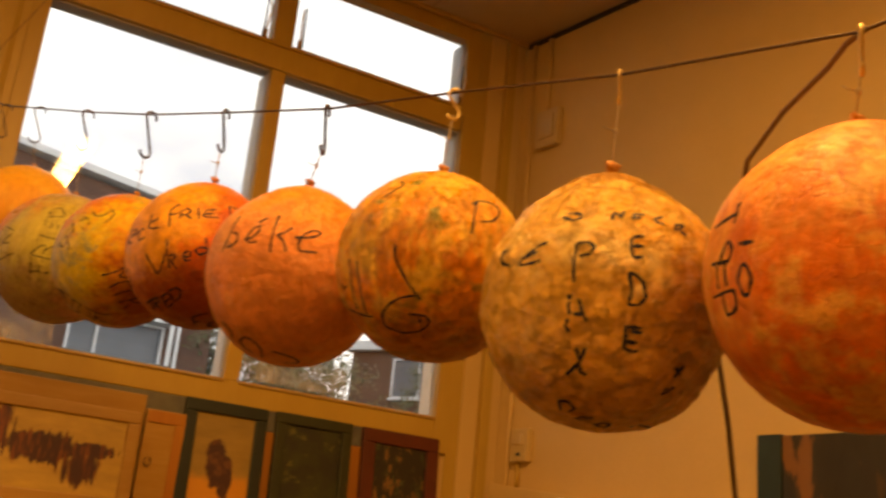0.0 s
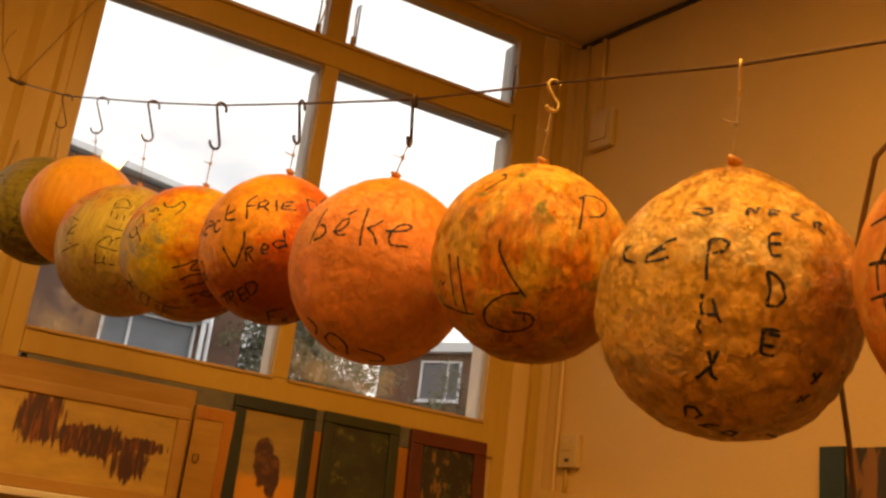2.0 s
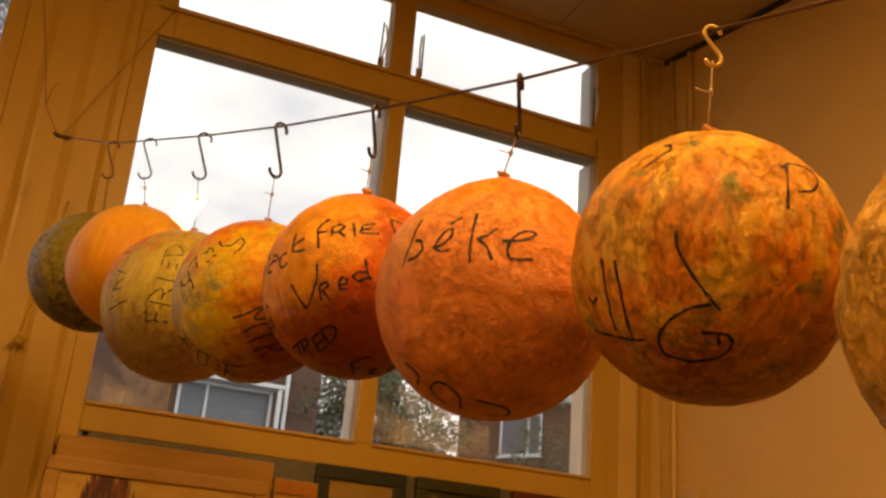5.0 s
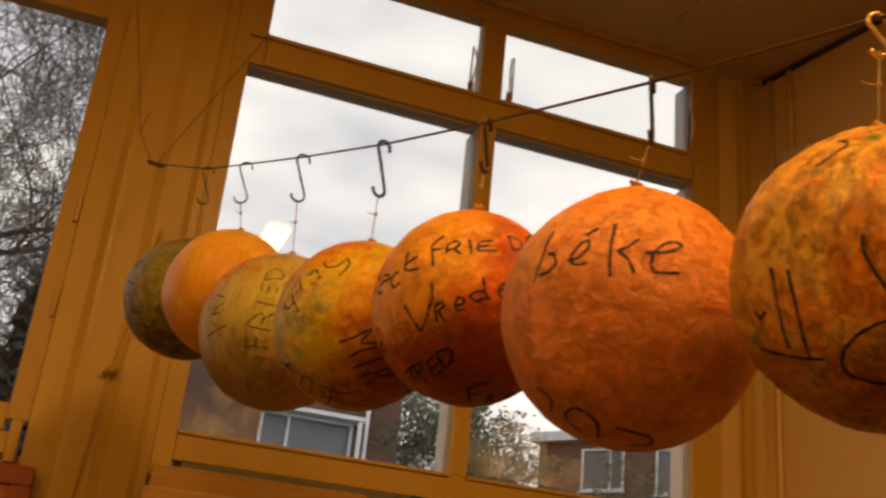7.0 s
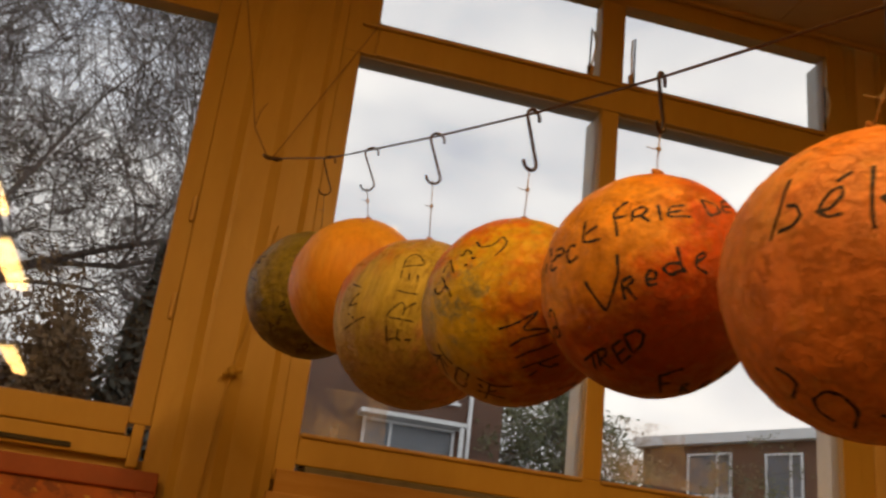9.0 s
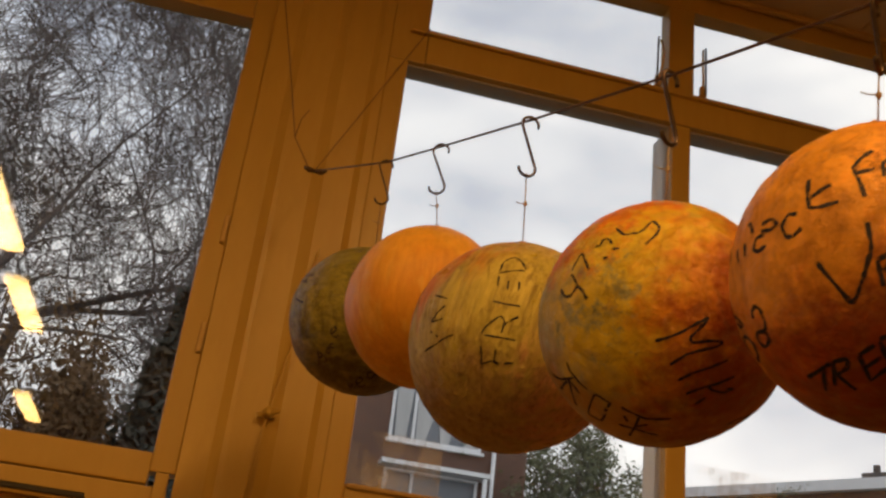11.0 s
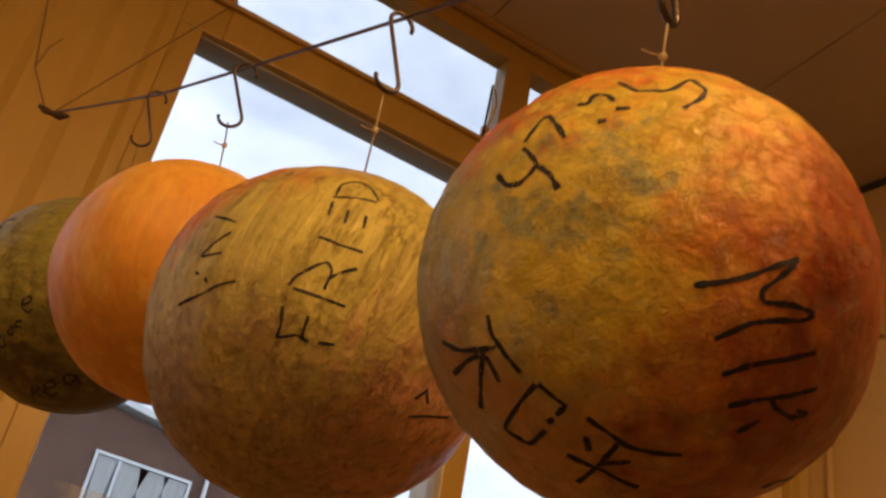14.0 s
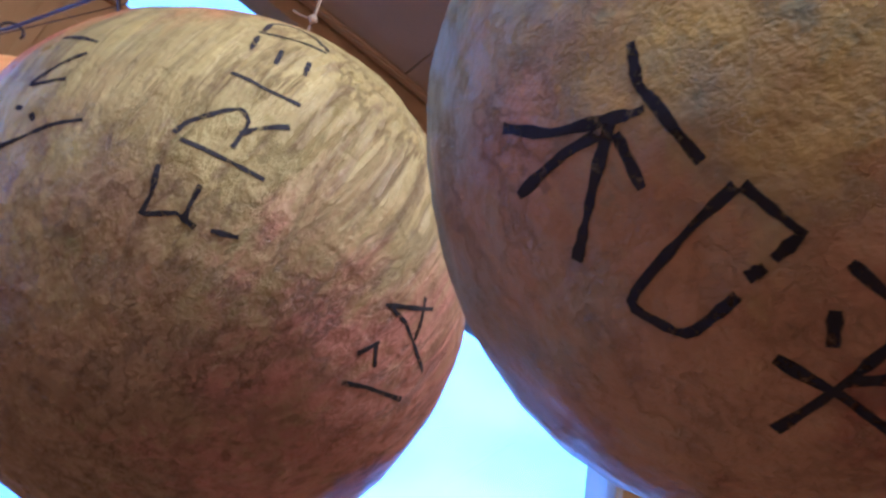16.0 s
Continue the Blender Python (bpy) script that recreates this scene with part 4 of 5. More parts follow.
def lettering(ball, texts, radius, seed, rough, pen):
    """Marker strokes lying on the ball, a part for each letter with its further strokes below it: text, longitude, latitude, turn, width and height as angles."""
    rnd = random.Random(int(seed * 100))
    for text, lon, lat, turn, wide, high in texts:
        lo_, la_, tu = radians(lon), radians(lat), radians(turn)
        n = Vector((math.cos(la_) * math.cos(lo_), math.cos(la_) * math.sin(lo_), math.sin(la_)))
        e = Vector((-math.sin(lo_), math.cos(lo_), 0))
        u = e * math.cos(tu) + n.cross(e) * math.sin(tu)
        v = n.cross(u)
        cell = wide / len(text)
        for i, ch in enumerate(text):
            letter = None
            tip, rise = (0.0, 0.0) if ch > "é" else (rnd.uniform(-0.12, 0.12), rnd.uniform(-0.06, 0.06) * high)
            for line in glyph_lines(ch):
                bm = bmesh.new()
                fine = []
                loose = 0.03 if ch > "é" else 0.16
                jx, jy = rnd.uniform(-loose, loose), rnd.uniform(-loose, loose)
                line = [(x + jx + rnd.uniform(-loose, loose), y + jy + rnd.uniform(-loose, loose)) for x, y in line]
                for (ax, ay), (bx, by) in zip(line, line[1:]):
                    fine += [(ax + (bx - ax) * q / 6, ay + (by - ay) * q / 6) for q in range(6)]
                fine.append(line[-1])
                if len(line) > 3:
                    for _ in range(2):
                        fine = [fine[0]] + [((a[0] + 2 * b[0] + c[0]) / 4, (a[1] + 2 * b[1] + c[1]) / 4) for a, b, c in zip(fine, fine[1:], fine[2:])] + [fine[-1]]
                ring = []
                for gx, gy in fine:
                    a = -wide / 2 + ((gx / 4 if len(text) == 1 else i + 0.1 + 0.8 * gx / 4)) * cell
                    b = gy / 6 * high + rise
                    a += tip * b
                    ring.append((n + u * math.tan(max(-1.2, min(1.2, a))) + v * math.tan(max(-1.2, min(1.2, b)))).normalized())
                prev = None
                for q, d in enumerate(ring):
                    t = (ring[min(q + 1, len(ring) - 1)] - ring[max(q - 1, 0)]).normalized()
                    s = d.cross(t).normalized()
                    half = pen * (0.78 + 0.14 * math.sin(q * 0.7 + i) + rnd.uniform(-0.2, 0.2))
                    row = []
                    for f, lift in ((-1, -0.0005), (-0.9, 0.0003), (0.9, 0.0003), (1, -0.0005)):
                        dd = (d * radius + s * half * f).normalized()
                        row.append(bm.verts.new(dd * (radius * ball_radius(dd, seed, rough) + lift)))
                    if prev:
                        for f in range(3):
                            bm.faces.new((prev[f], prev[f + 1], row[f + 1], row[f]))
                    prev = row
                if letter is None:
                    letter = part("letter", bm, M_INK, ball)
                else:
                    part("stroke", bm, M_INK, letter)


def paper_globe(center, radius, hang, material, texts, label, seed, rough=1.0, pen=0.0032):
    c = Vector(center)
    g = thing("paper_ball", c, label, "papier-mache ball", "balls hanging from the wire")
    bm = bmesh.new()
    bmesh.ops.create_icosphere(bm, subdivisions=6, radius=1.0)
    for vert in bm.verts:
        d = vert.co.normalized()
        vert.co = d * radius * ball_radius(d, seed, rough)
    part("shell", bm, material, g, smooth=True)
    top = radius * ball_radius((0, 0, 1), seed, rough)
    bm = bmesh.new()
    z = {1: 0.5, 2: 0.5, 3: 0.5, 4: 0.55, 8: 0.85}.get(round(seed / 3.7), 0.7)
    tube(bm, [(0, 0, top - 0.006), (0.001, 0, top + 0.004 * z), (0.0, 0.001, top + 0.011 * z), (0.003 * z, 0.002, top + 0.017 * z), (0.007 * z, -0.002, top + 0.021 * z), (0.004 * z, 0.005 * z, top + 0.028 * z)], [0.015 * z, 0.009 * z, 0.0055 * z, 0.010 * z, 0.0095 * z, 0.006 * z], 9)
    tube(bm, [(0.002, -0.002, top + 0.015 * z), (-0.006 * z, -0.006 * z, top + 0.02 * z), (-0.011 * z, -0.004 * z, top + 0.026 * z)], [0.006 * z, 0.0065 * z, 0.0035 * z], 7)
    for vert in bm.verts:
        vert.co += Vector((noise.noise(vert.co * 190), noise.noise(vert.co * 190 + Vector((7, 0, 0))), 0)) * 0.0035 * z
    part("balloon_knot", bm, M_RUBBER, g, "twisted balloon knot", smooth=True)
    if texts:
        lettering(g, texts, radius, seed, rough, pen)
    end = Vector(hang) - c
    bm = bmesh.new()
    mid = Vector((0.001, 0.001, top + 0.015)).lerp(end, 0.55)
    tube(bm, [(0, 0, top + 0.008), mid, end], 0.0011, 6)
    tube(bm, [mid + Vector((0, 0, -0.006)), mid, mid + Vector((0.002, 0.001, 0.006))], [0.001, 0.0042, 0.001], 6)
    tube(bm, [mid, mid + Vector((-0.008, 0.006, 0.002)), mid + Vector((-0.014, 0.01, 0.006))], 0.0009, 5)
    part("string", bm, M_STRING, g, smooth=True)
    return g


TEXTS = {
    1: [("џ", -159, -4.6, 0, 0.283, 0.127), ("Ѡ", -158.6, 11.7, 0, 0.386, 0.205), ("ѡ", -144.4, -53.5, 0, 0.131, 0.187), ("Ѣ", -134.3, -52, 0, 0.14, 0.196), ("ѣ", -125, -41.2, 0, 0.065, 0.058), ("Ѥ", -120.6, -33.2, 0, 0.099, 0.141), ("ѥ", -81.9, -83.1, 0, 0.142, 0.239), ("Ѧ", -84.6, -76.5, 0, 0.137, 0.206), ("ѧ", -72.1, -63.2, 0, 0.175, 0.124)],
    3: [("ѕ", -150, -18.2, 0, 0.367, 0.083), ("і", -149.5, -4.4, 0, 0.162, 0.128), ("ї", -149.7, -13.3, 0, 0.188, 0.423), ("ј", -114.8, -28.9, 0, 0.287, 0.157), ("љ", -113.8, -16.3, 0, 0.31, 0.205), ("њ", -111.4, 1.1, 0, 0.233, 0.038), ("ћ", -111.5, 9.8, 0, 0.189, 0.157), ("ќ", -110.4, 21.1, 0, 0.238, 0.238), ("ѝ", -61.5, -22.7, 0, 0.353, 0.159), ("ў", -60.6, -37.8, 0, 0.313, 0.18)],
    4: [("ъ", -157.4, -8.6, 0, 0.293, 0.256), ("ы", -154.1, 5.8, 0, 0.19, 0.191), ("ь", -141.3, 10.1, 0, 0.226, 0.205), ("э", -128.1, 15.7, 0, 0.361, 0.268), ("ю", -101.3, -38.6, 0, 0.517, 0.39), ("я", -90.9, -45.6, 0, 0.334, 0.222), ("ѐ", -81.2, -55.6, 0, 0.36, 0.295), ("ё", -29, -59, 0, 0.173, 0.216), ("ђ", 176.5, -49.5, 0, 0.379, 0.306), ("ѓ", -173.4, -62.8, 0, 0.356, 0.223), ("є", -124.4, -79.3, 0, 0.414, 0.37)],
    5: [("Ю", 168.7, -3.2, 0, 0.296, 0.19), ("Я", -179.3, 4, 0, 0.065, 0.086), ("а", -173.3, -4.7, 0, 0.13, 0.1), ("б", -168.1, 1.2, 0, 0.144, 0.077), ("в", -158, -4.8, 0, 0.147, 0.163), ("г", -145.9, 3.1, 0, 0.195, 0.237), ("д", -132.2, 3.5, 0, 0.12, 0.375), ("е", -121.6, 11.8, 0, 0.145, 0.163), ("ж", -112.6, 12.7, 0, 0.032, 0.177), ("з", -102.8, 15.3, 0, 0.2, 0.152), ("и", -83.5, 19.5, 0, 0.161, 0.195), ("й", -66, 25.6, 0, 0.329, 0.339), ("к", -140.2, -31.9, 0, 0.327, 0.461), ("л", -126.4, -26.7, 0, 0.114, 0.19), ("м", -115.4, -20.3, 0, 0.095, 0.128), ("н", -105, -14.8, 0, 0.186, 0.242), ("о", -91.7, -11.6, 0, 0.105, 0.172), ("п", -169.7, -60.1, 0, 0.232, 0.161), ("р", -156.9, -63, 0, 0.186, 0.23), ("с", -137.2, -60, 0, 0.136, 0.242), ("т", -125.7, -54.3, 0, 0.169, 0.228), ("у", -103.5, -77.9, 0, 0.192, 0.407), ("ф", -44.1, -75.1, 0, 0.226, 0.124), ("х", -26.7, -64.7, 0, 0.182, 0.103), ("ц", -22.8, -53.6, 0, 0.279, 0.133), ("ч", 172.8, -36, 0, 0.2, 0.243), ("ш", 149.6, -23.6, 0, 0.343, 0.209), ("щ", 152.8, -35.9, 0, 0.228, 0.171)],
    6: [("Ч", -156.8, 0.3, 0, 0.208, 0.431), ("Ш", -140.3, 3.9, 0, 0.205, 0.319), ("Щ", -122.4, -1.6, 0, 0.203, 0.454), ("Ъ", -106.5, 0.9, 0, 0.273, 0.264), ("Ы", 179.7, -54, 0, 0.144, 0.211), ("Ь", -163.7, -74.2, 0, 0.253, 0.344), ("Э", -128.1, -80.1, 0, 0.229, 0.328)],
    7: [("У", -86.4, 6, 0, 0.394, 0.447), ("Ф", -151.9, 27.6, 0, 0.159, 0.259), ("Х", -137, -57.9, 0, 0.492, 0.912), ("Ц", 178.4, -46.1, 0, 0.599, 0.638)],
    8: [("А", -176.4, 4.5, 0, 0.143, 0.167), ("Б", -161.1, 3.9, 0, 0.238, 0.155), ("В", -137.3, -5.6, 0, 0.148, 0.302), ("Г", -140.5, -25.9, 0, 0.154, 0.266), ("Д", -142.1, -45.3, 0, 0.165, 0.217), ("Е", -115.6, 5.9, 0, 0.091, 0.173), ("Ж", -115, -14, 0, 0.137, 0.231), ("З", -114.3, -33.3, 0, 0.124, 0.186), ("И", -160.7, -65.7, 0, 0.127, 0.13), ("Й", -151.7, -73.7, 0, 0.142, 0.063), ("К", -121.2, -82.1, 0, 0.109, 0.124), ("Л", -40.2, -76.9, 0, 0.173, 0.162), ("М", -145.5, 24.2, 0, 0.151, 0.091), ("Н", -123.7, 24, 0, 0.087, 0.094), ("О", -114.2, 24.3, 0, 0.079, 0.065), ("П", -103.9, 24.2, 0, 0.077, 0.082), ("Р", -94.1, 20.7, 0, 0.094, 0.088), ("С", -84.5, -41.1, 0, 0.075, 0.106), ("Т", -82.8, -50.4, 0, 0.074, 0.089)],
    9: [("T9=P", 154, -2, -96, 0.75, 0.3), ("I0", 173, -6, -98, 0.47, 0.13)],
}
BALLS = [
    # second colour: base olive darkened, underside shade put into the colour
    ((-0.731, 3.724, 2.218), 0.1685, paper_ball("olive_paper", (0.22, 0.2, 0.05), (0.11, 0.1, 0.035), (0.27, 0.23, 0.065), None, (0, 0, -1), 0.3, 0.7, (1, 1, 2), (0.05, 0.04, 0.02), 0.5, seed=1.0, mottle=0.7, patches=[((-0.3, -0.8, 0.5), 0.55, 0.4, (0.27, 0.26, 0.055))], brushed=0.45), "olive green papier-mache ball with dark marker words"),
    ((-0.659, 3.366, 2.140), 0.1589, paper_ball("plain_orange_paper", (0.76, 0.43, 0.075), (0.72, 0.35, 0.055), (0.79, 0.48, 0.1), None, (0, 0, -1), 0.4, 0.3, (2, 2, 0.5), (0.6, 0.22, 0.04), 0.15, seed=2.0, mottle=0.22, brushed=0.22, scraps=0.08), "plain smooth orange papier-mache ball without writing"),
    ((-0.577, 3.020, 1.965), 0.1680, paper_ball("straw_paper", (0.5, 0.46, 0.12), (0.56, 0.4, 0.15), (0.6, 0.56, 0.17), (0.34, 0.38, 0.1), (0.75, 0.1, -0.6), 0.35, 0.9, (1.5, 1.5, 0.12), (0.16, 0.085, 0.04), 0.42, seed=3.0, lean=0.05, mottle=0.38, slant=14.0, brushed=0.45, scraps=0.12, patches=[((-0.4, 0.0, 0.9), 0.8, 0.2, (0.62, 0.21, 0.05)), ((-0.31, -0.06, -0.95), 0.92, 0.3, (0.42, 0.3, 0.15)), ((0.58, -0.6, -0.55), 0.98, 0.28, (0.62, 0.3, 0.2)), ((-0.05, -0.9, 0.4), 0.9, 0.3, (0.54, 0.48, 0.12))]), "straw yellow papier-mache ball with reddish underside and writing"),
    # darkest red patch: red paint deepened by shade on the side turned from light
    # first patch: grey-olive paint, shifted bluer to hold window daylight on that rim
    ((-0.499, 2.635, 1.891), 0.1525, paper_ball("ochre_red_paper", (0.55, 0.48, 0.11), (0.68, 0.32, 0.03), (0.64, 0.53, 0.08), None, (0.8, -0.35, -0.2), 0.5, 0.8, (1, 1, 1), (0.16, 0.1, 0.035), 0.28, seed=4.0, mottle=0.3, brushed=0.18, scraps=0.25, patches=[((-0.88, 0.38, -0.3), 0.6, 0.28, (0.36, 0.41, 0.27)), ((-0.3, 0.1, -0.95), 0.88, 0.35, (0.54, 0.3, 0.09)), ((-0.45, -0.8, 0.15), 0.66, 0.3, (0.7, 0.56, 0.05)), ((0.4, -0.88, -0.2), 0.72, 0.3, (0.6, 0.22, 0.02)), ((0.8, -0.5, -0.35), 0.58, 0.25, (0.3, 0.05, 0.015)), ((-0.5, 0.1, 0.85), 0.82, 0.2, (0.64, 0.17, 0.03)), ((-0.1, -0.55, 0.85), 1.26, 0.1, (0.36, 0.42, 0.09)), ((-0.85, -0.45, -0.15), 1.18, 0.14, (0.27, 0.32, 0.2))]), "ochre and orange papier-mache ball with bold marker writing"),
    # last patch darkens the bottom: underside shade mixed into the red
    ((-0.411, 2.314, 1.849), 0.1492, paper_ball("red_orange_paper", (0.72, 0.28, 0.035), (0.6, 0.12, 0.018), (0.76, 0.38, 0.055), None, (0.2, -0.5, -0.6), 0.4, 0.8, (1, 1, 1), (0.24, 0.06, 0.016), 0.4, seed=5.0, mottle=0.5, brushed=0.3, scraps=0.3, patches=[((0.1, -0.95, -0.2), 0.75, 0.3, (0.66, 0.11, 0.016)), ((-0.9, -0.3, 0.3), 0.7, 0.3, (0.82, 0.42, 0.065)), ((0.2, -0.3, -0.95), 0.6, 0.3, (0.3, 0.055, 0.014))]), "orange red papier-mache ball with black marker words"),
    ((-0.343, 1.937, 1.740), 0.1551, paper_ball("salmon_orange_paper", (0.9, 0.42, 0.17), (0.86, 0.32, 0.11), (0.88, 0.46, 0.17), None, (0.3, -0.3, -0.7), 0.4, 1.0, (1, 1, 1), (0.55, 0.15, 0.045), 0.3, seed=6.0, mottle=0.34, brushed=0.28, scraps=0.3, slant=-35.0, patches=[((0.2, -0.5, 0.85), 0.75, 0.3, (0.88, 0.32, 0.05)), ((-0.5, -0.6, -0.5), 0.9, 0.4, (0.8, 0.29, 0.11))]), "salmon orange papier-mache ball with one word in marker"),
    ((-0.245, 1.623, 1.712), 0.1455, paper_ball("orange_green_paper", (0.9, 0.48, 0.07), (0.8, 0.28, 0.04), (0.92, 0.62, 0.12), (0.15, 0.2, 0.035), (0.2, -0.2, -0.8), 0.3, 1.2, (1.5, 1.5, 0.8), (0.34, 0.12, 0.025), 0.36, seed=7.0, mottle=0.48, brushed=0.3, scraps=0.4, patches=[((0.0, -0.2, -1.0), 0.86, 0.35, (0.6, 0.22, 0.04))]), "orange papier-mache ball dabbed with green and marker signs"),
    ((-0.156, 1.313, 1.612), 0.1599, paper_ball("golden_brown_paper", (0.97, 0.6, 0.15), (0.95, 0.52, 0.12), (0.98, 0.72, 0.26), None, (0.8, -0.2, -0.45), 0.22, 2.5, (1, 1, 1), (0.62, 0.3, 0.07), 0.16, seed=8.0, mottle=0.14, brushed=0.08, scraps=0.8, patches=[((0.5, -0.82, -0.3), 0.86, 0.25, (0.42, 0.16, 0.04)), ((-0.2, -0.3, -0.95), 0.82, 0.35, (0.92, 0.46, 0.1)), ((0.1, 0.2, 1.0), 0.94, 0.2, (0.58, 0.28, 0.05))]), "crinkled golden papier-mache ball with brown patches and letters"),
    ((-0.092, 0.975, 1.593), 0.1581, paper_ball("bright_red_orange_paper", (0.88, 0.4, 0.11), (0.86, 0.2, 0.04), (0.9, 0.5, 0.15), None, (0.1, -0.6, -0.4), 0.3, 0.7, (1, 1, 1.2), (0.6, 0.1, 0.025), 0.45, seed=9.0, mottle=0.4, brushed=0.4, scraps=0.25), "bright orange red papier-mache ball with marker letters"),
]
HOOKS = [(0.108, 0.0022, 0.03, -15, M_STEEL), (0.108, 0.0024, 0.032, -20, M_STEEL), (0.11, 0.0027, 0.03, 5, M_STEEL), (0.112, 0.0033, 0.028, 22, M_STEEL), (0.092, 0.0031, 0.024, 42, M_STEEL), (0.09, 0.0031, 0.024, 50, M_STEEL), (0.046, 0.0027, 0.02, -15, M_BRASS), (0.045, 0.0025, 0.018, 45, M_BRASS), (0.05, 0.003, 0.02, 40, M_BRASS)]
for k, ((center, radius, material, label), hang, (hh, rod, wid, turn, mt)) in enumerate(zip(BALLS, HANGS, HOOKS), 1):
    s_hook(hang, hh, rod, wid, turn, mt, "dark steel S hook hanging on the wire" if mt is M_STEEL else "small pale brass S hook hanging on the wire")
    low = (hang[0], hang[1], hang[2] - hh + 0.006)
    paper_globe(center, radius, low, material, TEXTS.get(k), label, k * 3.7, {2: 0.5, 6: 1.2, 7: 1.4, 8: 2.2}.get(k, 1.0), {4: 0.0022, 8: 0.0027, 7: 0.0021, 6: 0.0025, 3: 0.0017, 1: 0.0022}.get(k, 0.0027))


# ---- outside ----
whole("ground", boxes([(-900, 900, BACK + 0.3, 1500, -0.6, -0.4)]), M_GROUND, "dark asphalt and grass outside", "ground", "structure")


def facade_window(parent, x0, x1, z0, z1, mt_back, bars, depth=0.08):
    w = part("window", boxes([(x0, x1, 0.05, 0.09, z0, z1)]), mt_back, parent)
    f = 0.07
    for a in ((x0, x1, z1 - f, z1), (x0, x1, z0, z0 + f), (x0, x0 + f, z0 + f, z1 - f), (x1 - f, x1, z0 + f, z1 - f)):
        part("frame", boxes([(a[0], a[1], -0.03, 0.05, a[2], a[3])], 0.006), M_PVC, w)
    for bx in bars:
        part("bar", boxes([(bx - 0.035, bx + 0.035, -0.02, 0.049, z0 + f, z1 - f)], 0.005), M_PVC, w)
    part("sill", boxes([(x0 - 0.06, x1 + 0.06, -0.1, 0.02, z0 - 0.07, z0 - 0.002)], 0.006), M_PVC, w)
    return w


near = thing("apartment_building", (0, 24, 0), "red brown brick apartment building with white windows", "building")
bm = bmesh.new()
for it in ((-1.3, 2.75, 0, 0.4, -0.5, 9.0), (4.9, 6.0, 0, 0.4, -0.5, 9.0), (2.75, 4.9, 0, 0.4, 8.5, 9.0), (2.75, 4.9, 0, 0.4, 6.42, 7.04), (2.75, 4.9, 0, 0.4, -0.5, 4.9), (5.6, 6.0, 0.401, 9, -0.5, 9.0), (-1.3, -0.9, 0.401, 9, -0.5, 9.0)):
    box(bm, *it)
verts = [(-1.3, 0, 9.0), (6.0, 0, 9.0), (6.0, 0, 9.06), (-1.3, 0, 10.04)]
q = [bm.verts.new(v) for v in verts] + [bm.verts.new((a, b + 0.4, c)) for a, b, c in verts]
for f in ((0, 1, 2, 3), (7, 6, 5, 4), (0, 3, 7, 4), (1, 5, 6, 2), (3, 2, 6, 7), (0, 4, 5, 1)):
    bm.faces.new([q[i] for i in f])
part("wall", bm, M_BRICK, near)
bm = boxes([(-3.8, 3.85, -0.25, 8.5, 0.0, 0.16)], 0.01)
roof = part("roof", bm, M_PVC, near, "white eaves board")
roof.matrix_basis = pose(2.35, 0, 9.62, 0, math.degrees(math.atan2(2.38, 17.75)), 0)
cw = facade_window(near, 2.75, 4.9, 7.04, 8.5, M_SKY_PANE, [3.3])
for x0, x1, b0, b1 in ((2.84, 3.25, 2.9, 3.15), (3.34, 3.95, 3.38, 3.6), (3.75, 4.4, 3.95, 4.15), (4.3, 4.82, 4.5, 4.8)):
    bm = bmesh.new()
    corners = [(b0, 7.12), (b1, 7.12), (x1, 8.42), (x0, 8.42)]
    fr = [bm.verts.new((a, 0.012, c)) for a, c in corners]
    bk = [bm.verts.new((a, 0.045, c)) for a, c in corners]
    for f in ((fr[0], fr[1], fr[2], fr[3]), (bk[3], bk[2], bk[1], bk[0])):
        bm.faces.new(f)
    for i in range(4):
        bm.faces.new((fr[i], bk[i], bk[(i + 1) % 4], fr[(i + 1) % 4]))
    part("curtain", bm, M_CURTAIN, cw)
facade_window(near, 2.75, 4.9, 4.9, 6.42, M_SKY_PANE, [3.4])
part("balcony_canopy", boxes([(2.6, 5.05, -0.5, 0.0, 6.40, 6.5)], 0.01), M_PVC, near)
part("balcony_post", boxes([(4.9, 5.0, -0.48, -0.4, 4.6, 6.39)], 0.01), M_PVC, near)
part("balcony_parapet", boxes([(2.6, 5.05, -0.5, -0.42, 4.4, 5.45)], 0.01), M_GREYSTRIP, near)
part("downpipe", tube(bmesh.new(), [(5.2, -0.08, -0.4), (5.2, -0.08, 8.9)], 0.05, 8), M_PVC, near, smooth=True)

house = thing("brick_house", (14.6, 34.9, -0.2), "flat roofed brown brick house with white windows", "house")
house.rotation_euler = (0, 0, math.atan2(-2.75, 2.0))
part("wall", boxes([(-0.0, 9.0, 0, 7, -0.5, 9.5)]), M_BRICK, house)
part("roof", boxes([(-0.25, 9.2, -0.3, 7.2, 9.5, 9.85)], 0.02), M_PVC, house, "white roof edge board")
for x0, x1, z0, z1 in ((1.75, 3.35, 7.75, 9.2), (4.5, 5.75, 7.6, 9.1), (6.6, 7.9, 7.6, 9.1), (1.75, 3.35, 4.9, 6.3), (4.5, 5.75, 4.9, 6.3)):
    w = facade_window(house, x0, x1, z0, z1, M_SKY_PANE, [x0 + (x1 - x0) * 0.68])
    w.location.y = -0.1
for cx in (5.9, 7.6):
    ch = part("chimney", boxes([(cx, cx + 0.8, 2.0, 2.7, 9.85, 10.6)], 0.03), M_ROOF, house)
    part("pot", tube(bmesh.new(), [(cx + 0.4, 2.35, 10.6), (cx + 0.4, 2.35, 10.9)], 0.12, 8), M_ROOF, ch, smooth=True)


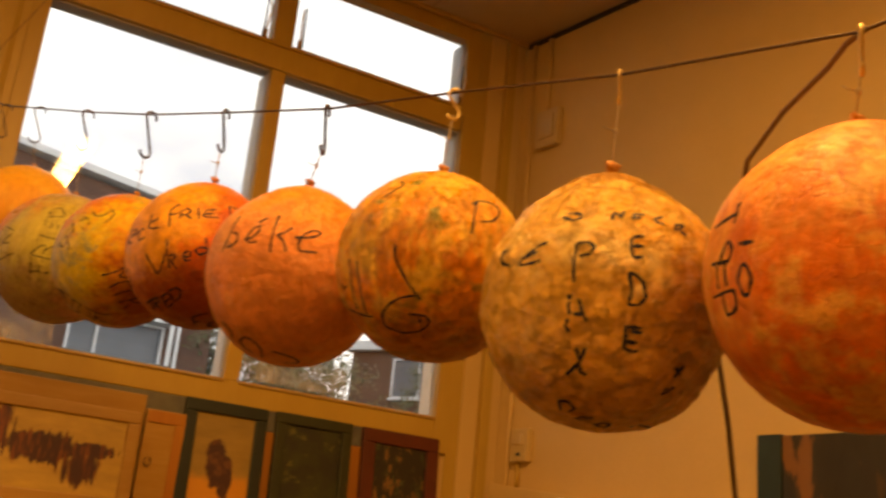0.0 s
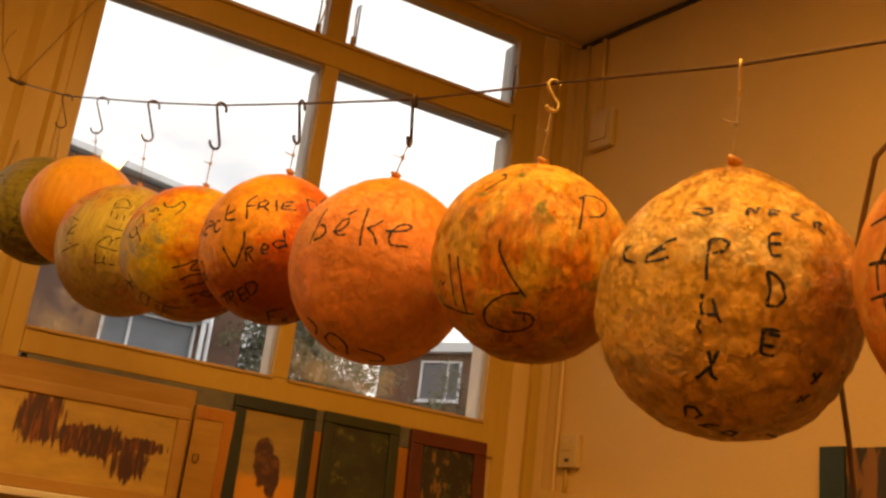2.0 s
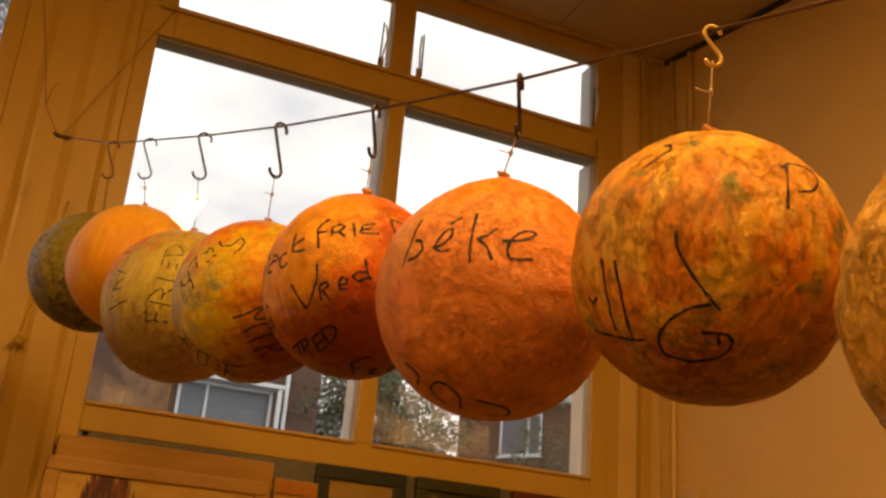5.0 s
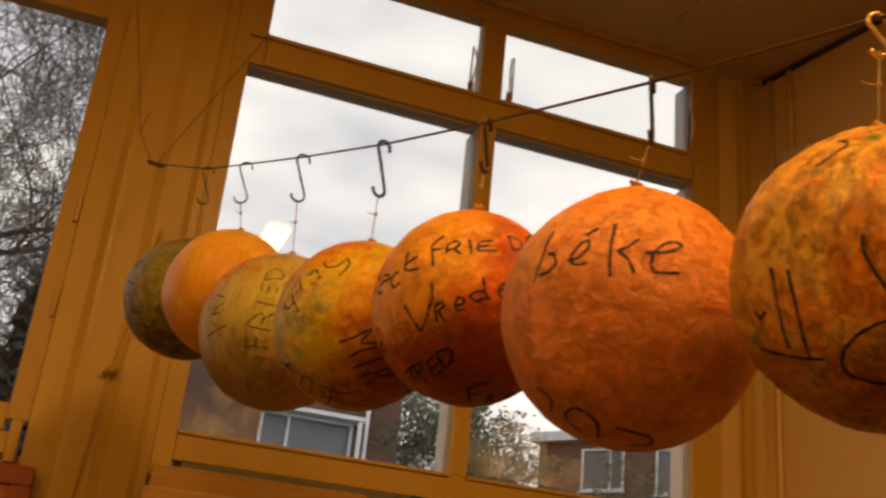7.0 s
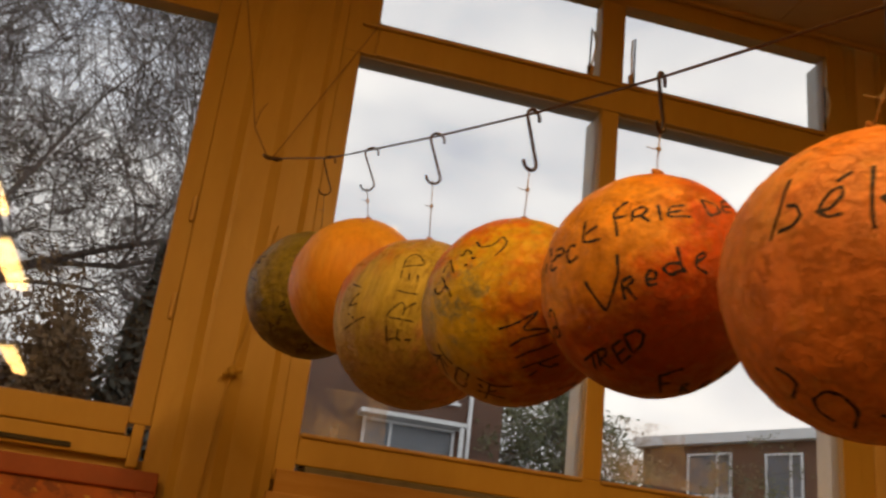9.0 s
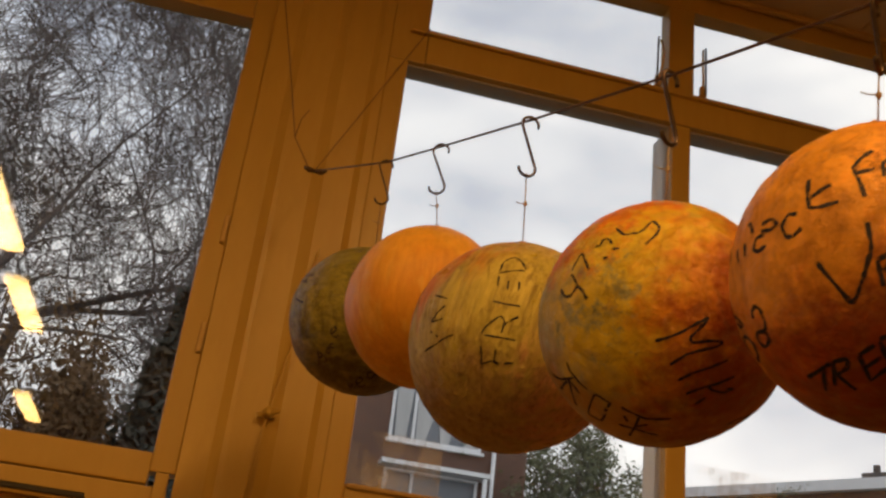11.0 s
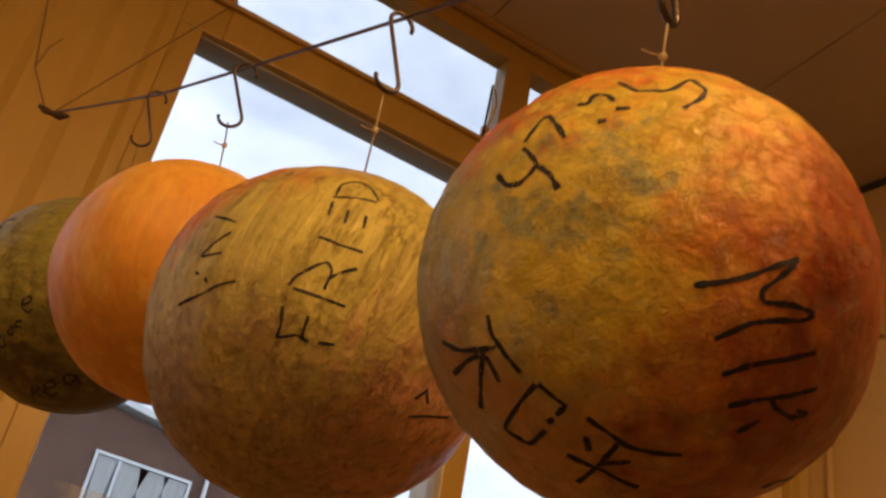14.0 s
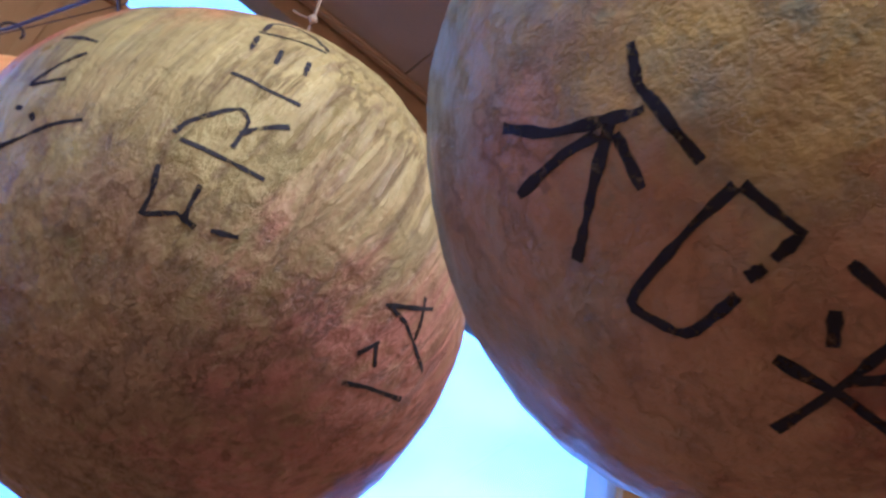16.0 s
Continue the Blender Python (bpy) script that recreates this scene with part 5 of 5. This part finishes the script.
def branch(bm, rnd, p, d, length, radius, level, bend, tips, drop=0.0, reach=99.0):
    pts, rad = [p], [radius]
    n = 4 if level > 1 else 3
    for i in range(n):
        d = (d + Vector((rnd.uniform(-bend, bend), rnd.uniform(-bend, bend), rnd.uniform(-bend, bend) * 0.7 - drop))).normalized()
        if p.x > reach:
            d.x = -0.3 * abs(d.x)
        p = p + d * length / n
        pts.append(p)
        rad.append(max(radius * (1 - 0.55 * (i + 1) / n), 0.0085))
    tube(bm, pts, rad, 6 if radius > 0.05 else (4 if radius > 0.015 else 3), False)
    if level == 0:
        tips.append(p)
        return
    kids = 4 if level < 3 else rnd.choice((3, 4))
    for k in range(kids):
        i = rnd.randint(1, n) if k else n
        side = Vector((rnd.gauss(0, 1), rnd.gauss(0, 1), rnd.gauss(0.15, 0.8))).normalized()
        nd = (d * 0.8 + side * rnd.uniform(0.55, 0.95)).normalized()
        branch(bm, rnd, pts[i], nd, length * rnd.uniform(0.55, 0.8), rad[i] * rnd.uniform(0.55, 0.75), level - 1, bend, tips, drop, reach)


def leaves(rnd, spots, count, spread, size):
    vs, fs = [], []
    for _ in range(count):
        c = Vector(rnd.choice(spots)) + Vector((rnd.gauss(0, spread), rnd.gauss(0, spread), rnd.gauss(0, spread)))
        a = Vector((rnd.gauss(0, 1), rnd.gauss(0, 1), rnd.gauss(0, 1))).normalized()
        b = a.orthogonal().normalized()
        s = size * rnd.uniform(0.6, 1.4)
        i = len(vs)
        vs += [c - a * s, c + b * s * 0.45, c + a * s, c - b * s * 0.45]
        fs.append((i, i + 1, i + 2, i + 3))
    me = bpy.data.meshes.new("crown")
    me.from_pydata([tuple(v) for v in vs], [], fs)
    return me


def tree(at, height, radius, level, seed, label, crown=None, bend=0.3, lean=(0, 0, 1), drop=0.0, reach=99.0):
    rnd = random.Random(seed)
    t = thing("tree", at, label, "tree", "trees outside")
    bm, tips = bmesh.new(), []
    branch(bm, rnd, Vector((0, 0, 0)), Vector(lean).normalized(), height * 0.42, radius, level, bend, tips, drop, reach)
    me = bpy.data.meshes.new("trunk")
    bm.to_mesh(me)
    bm.free()
    me.materials.append(M_BARK)
    ob = new("trunk", me)
    ob.parent = t
    if crown:
        count, spread, size, mt = crown
        cm = leaves(rnd, tips, count, spread, size)
        cm.materials.append(mt)
        co_ = new("crown", cm)
        co_.parent = t
        tagged(co_, kind="stuff")
    return t


tree((-4.6, 26.0, -0.4), 20, 0.3, 7, 3, "tall bare winter tree with dense fine twigs", None, 0.26, (0.0, 0, 1), -0.03, 3.4)
tree((-6.4, 24.0, -0.4), 20, 0.34, 7, 12, "bare winter tree with a forked trunk", None, 0.3, (0.1, 0, 1), -0.02, 5.2)
tree((-8.0, 31.0, -0.4), 27, 0.4, 7, 8, "large bare winter tree with thick limbs", None, 0.3, (0.05, 0, 1), -0.03, 5.8)
tree((-4.3, 34.0, -0.4), 20, 0.2, 7, 19, "slender bare winter tree behind the conifer", None, 0.3, (-0.05, 0, 1), -0.03, 2.0)
tree((-6.0, 23.0, -0.4), 8.5, 0.2, 5, 15, "tree with brown autumn leaves", (45000, 0.26, 0.075, M_LEAF2), 0.3, (0, 0, 1), 0.0, 2.4)
tree((7.6, 27.0, -0.4), 9.2, 0.14, 5, 21, "young tree with sparse faded leaves", (22000, 0.15, 0.075, M_LEAF), 0.25, (0, 0, 1), 0.0, 1.6)
tree((10.4, 28.5, -0.4), 10.0, 0.16, 5, 33, "tree with sparse faded leaves beside the house", (32000, 0.2, 0.075, M_LEAF), 0.28)
tree((9.0, 30.0, -0.4), 7.5, 0.16, 5, 52, "low bushy tree with brownish leaves", (26000, 0.22, 0.08, M_LEAF), 0.3)
tree((24.0, 40.0, -0.4), 15, 0.15, 5, 44, "thin bare tree behind the house", None, 0.3)


def conifer(at, height, width, seed, label):
    rnd = random.Random(seed)
    t = thing("conifer", at, label, "tree", "trees outside")
    part("trunk", tube(bmesh.new(), [(0, 0, 0), (0.02, 0, height * 0.5), (0, 0, height)], [0.16, 0.1, 0.02], 8), M_BARK, t, smooth=True)
    spots = []
    for _ in range(1500):
        z = rnd.random() ** 0.8
        r = width * (1 - z) * rnd.uniform(0.5, 1.0)
        a = rnd.uniform(0, 6.283)
        spots.append((r * math.cos(a), r * math.sin(a), height * (0.05 + 0.95 * z)))
    cm = leaves(rnd, spots, 30000, 0.12, 0.11)
    cm.materials.append(M_NEEDLE)
    o = new("crown", cm)
    o.parent = t
    tagged(o, kind="stuff")


conifer((-1.85, 21.5, -0.4), 8.9, 2.5, 5, "dark dense conifer beside the building")
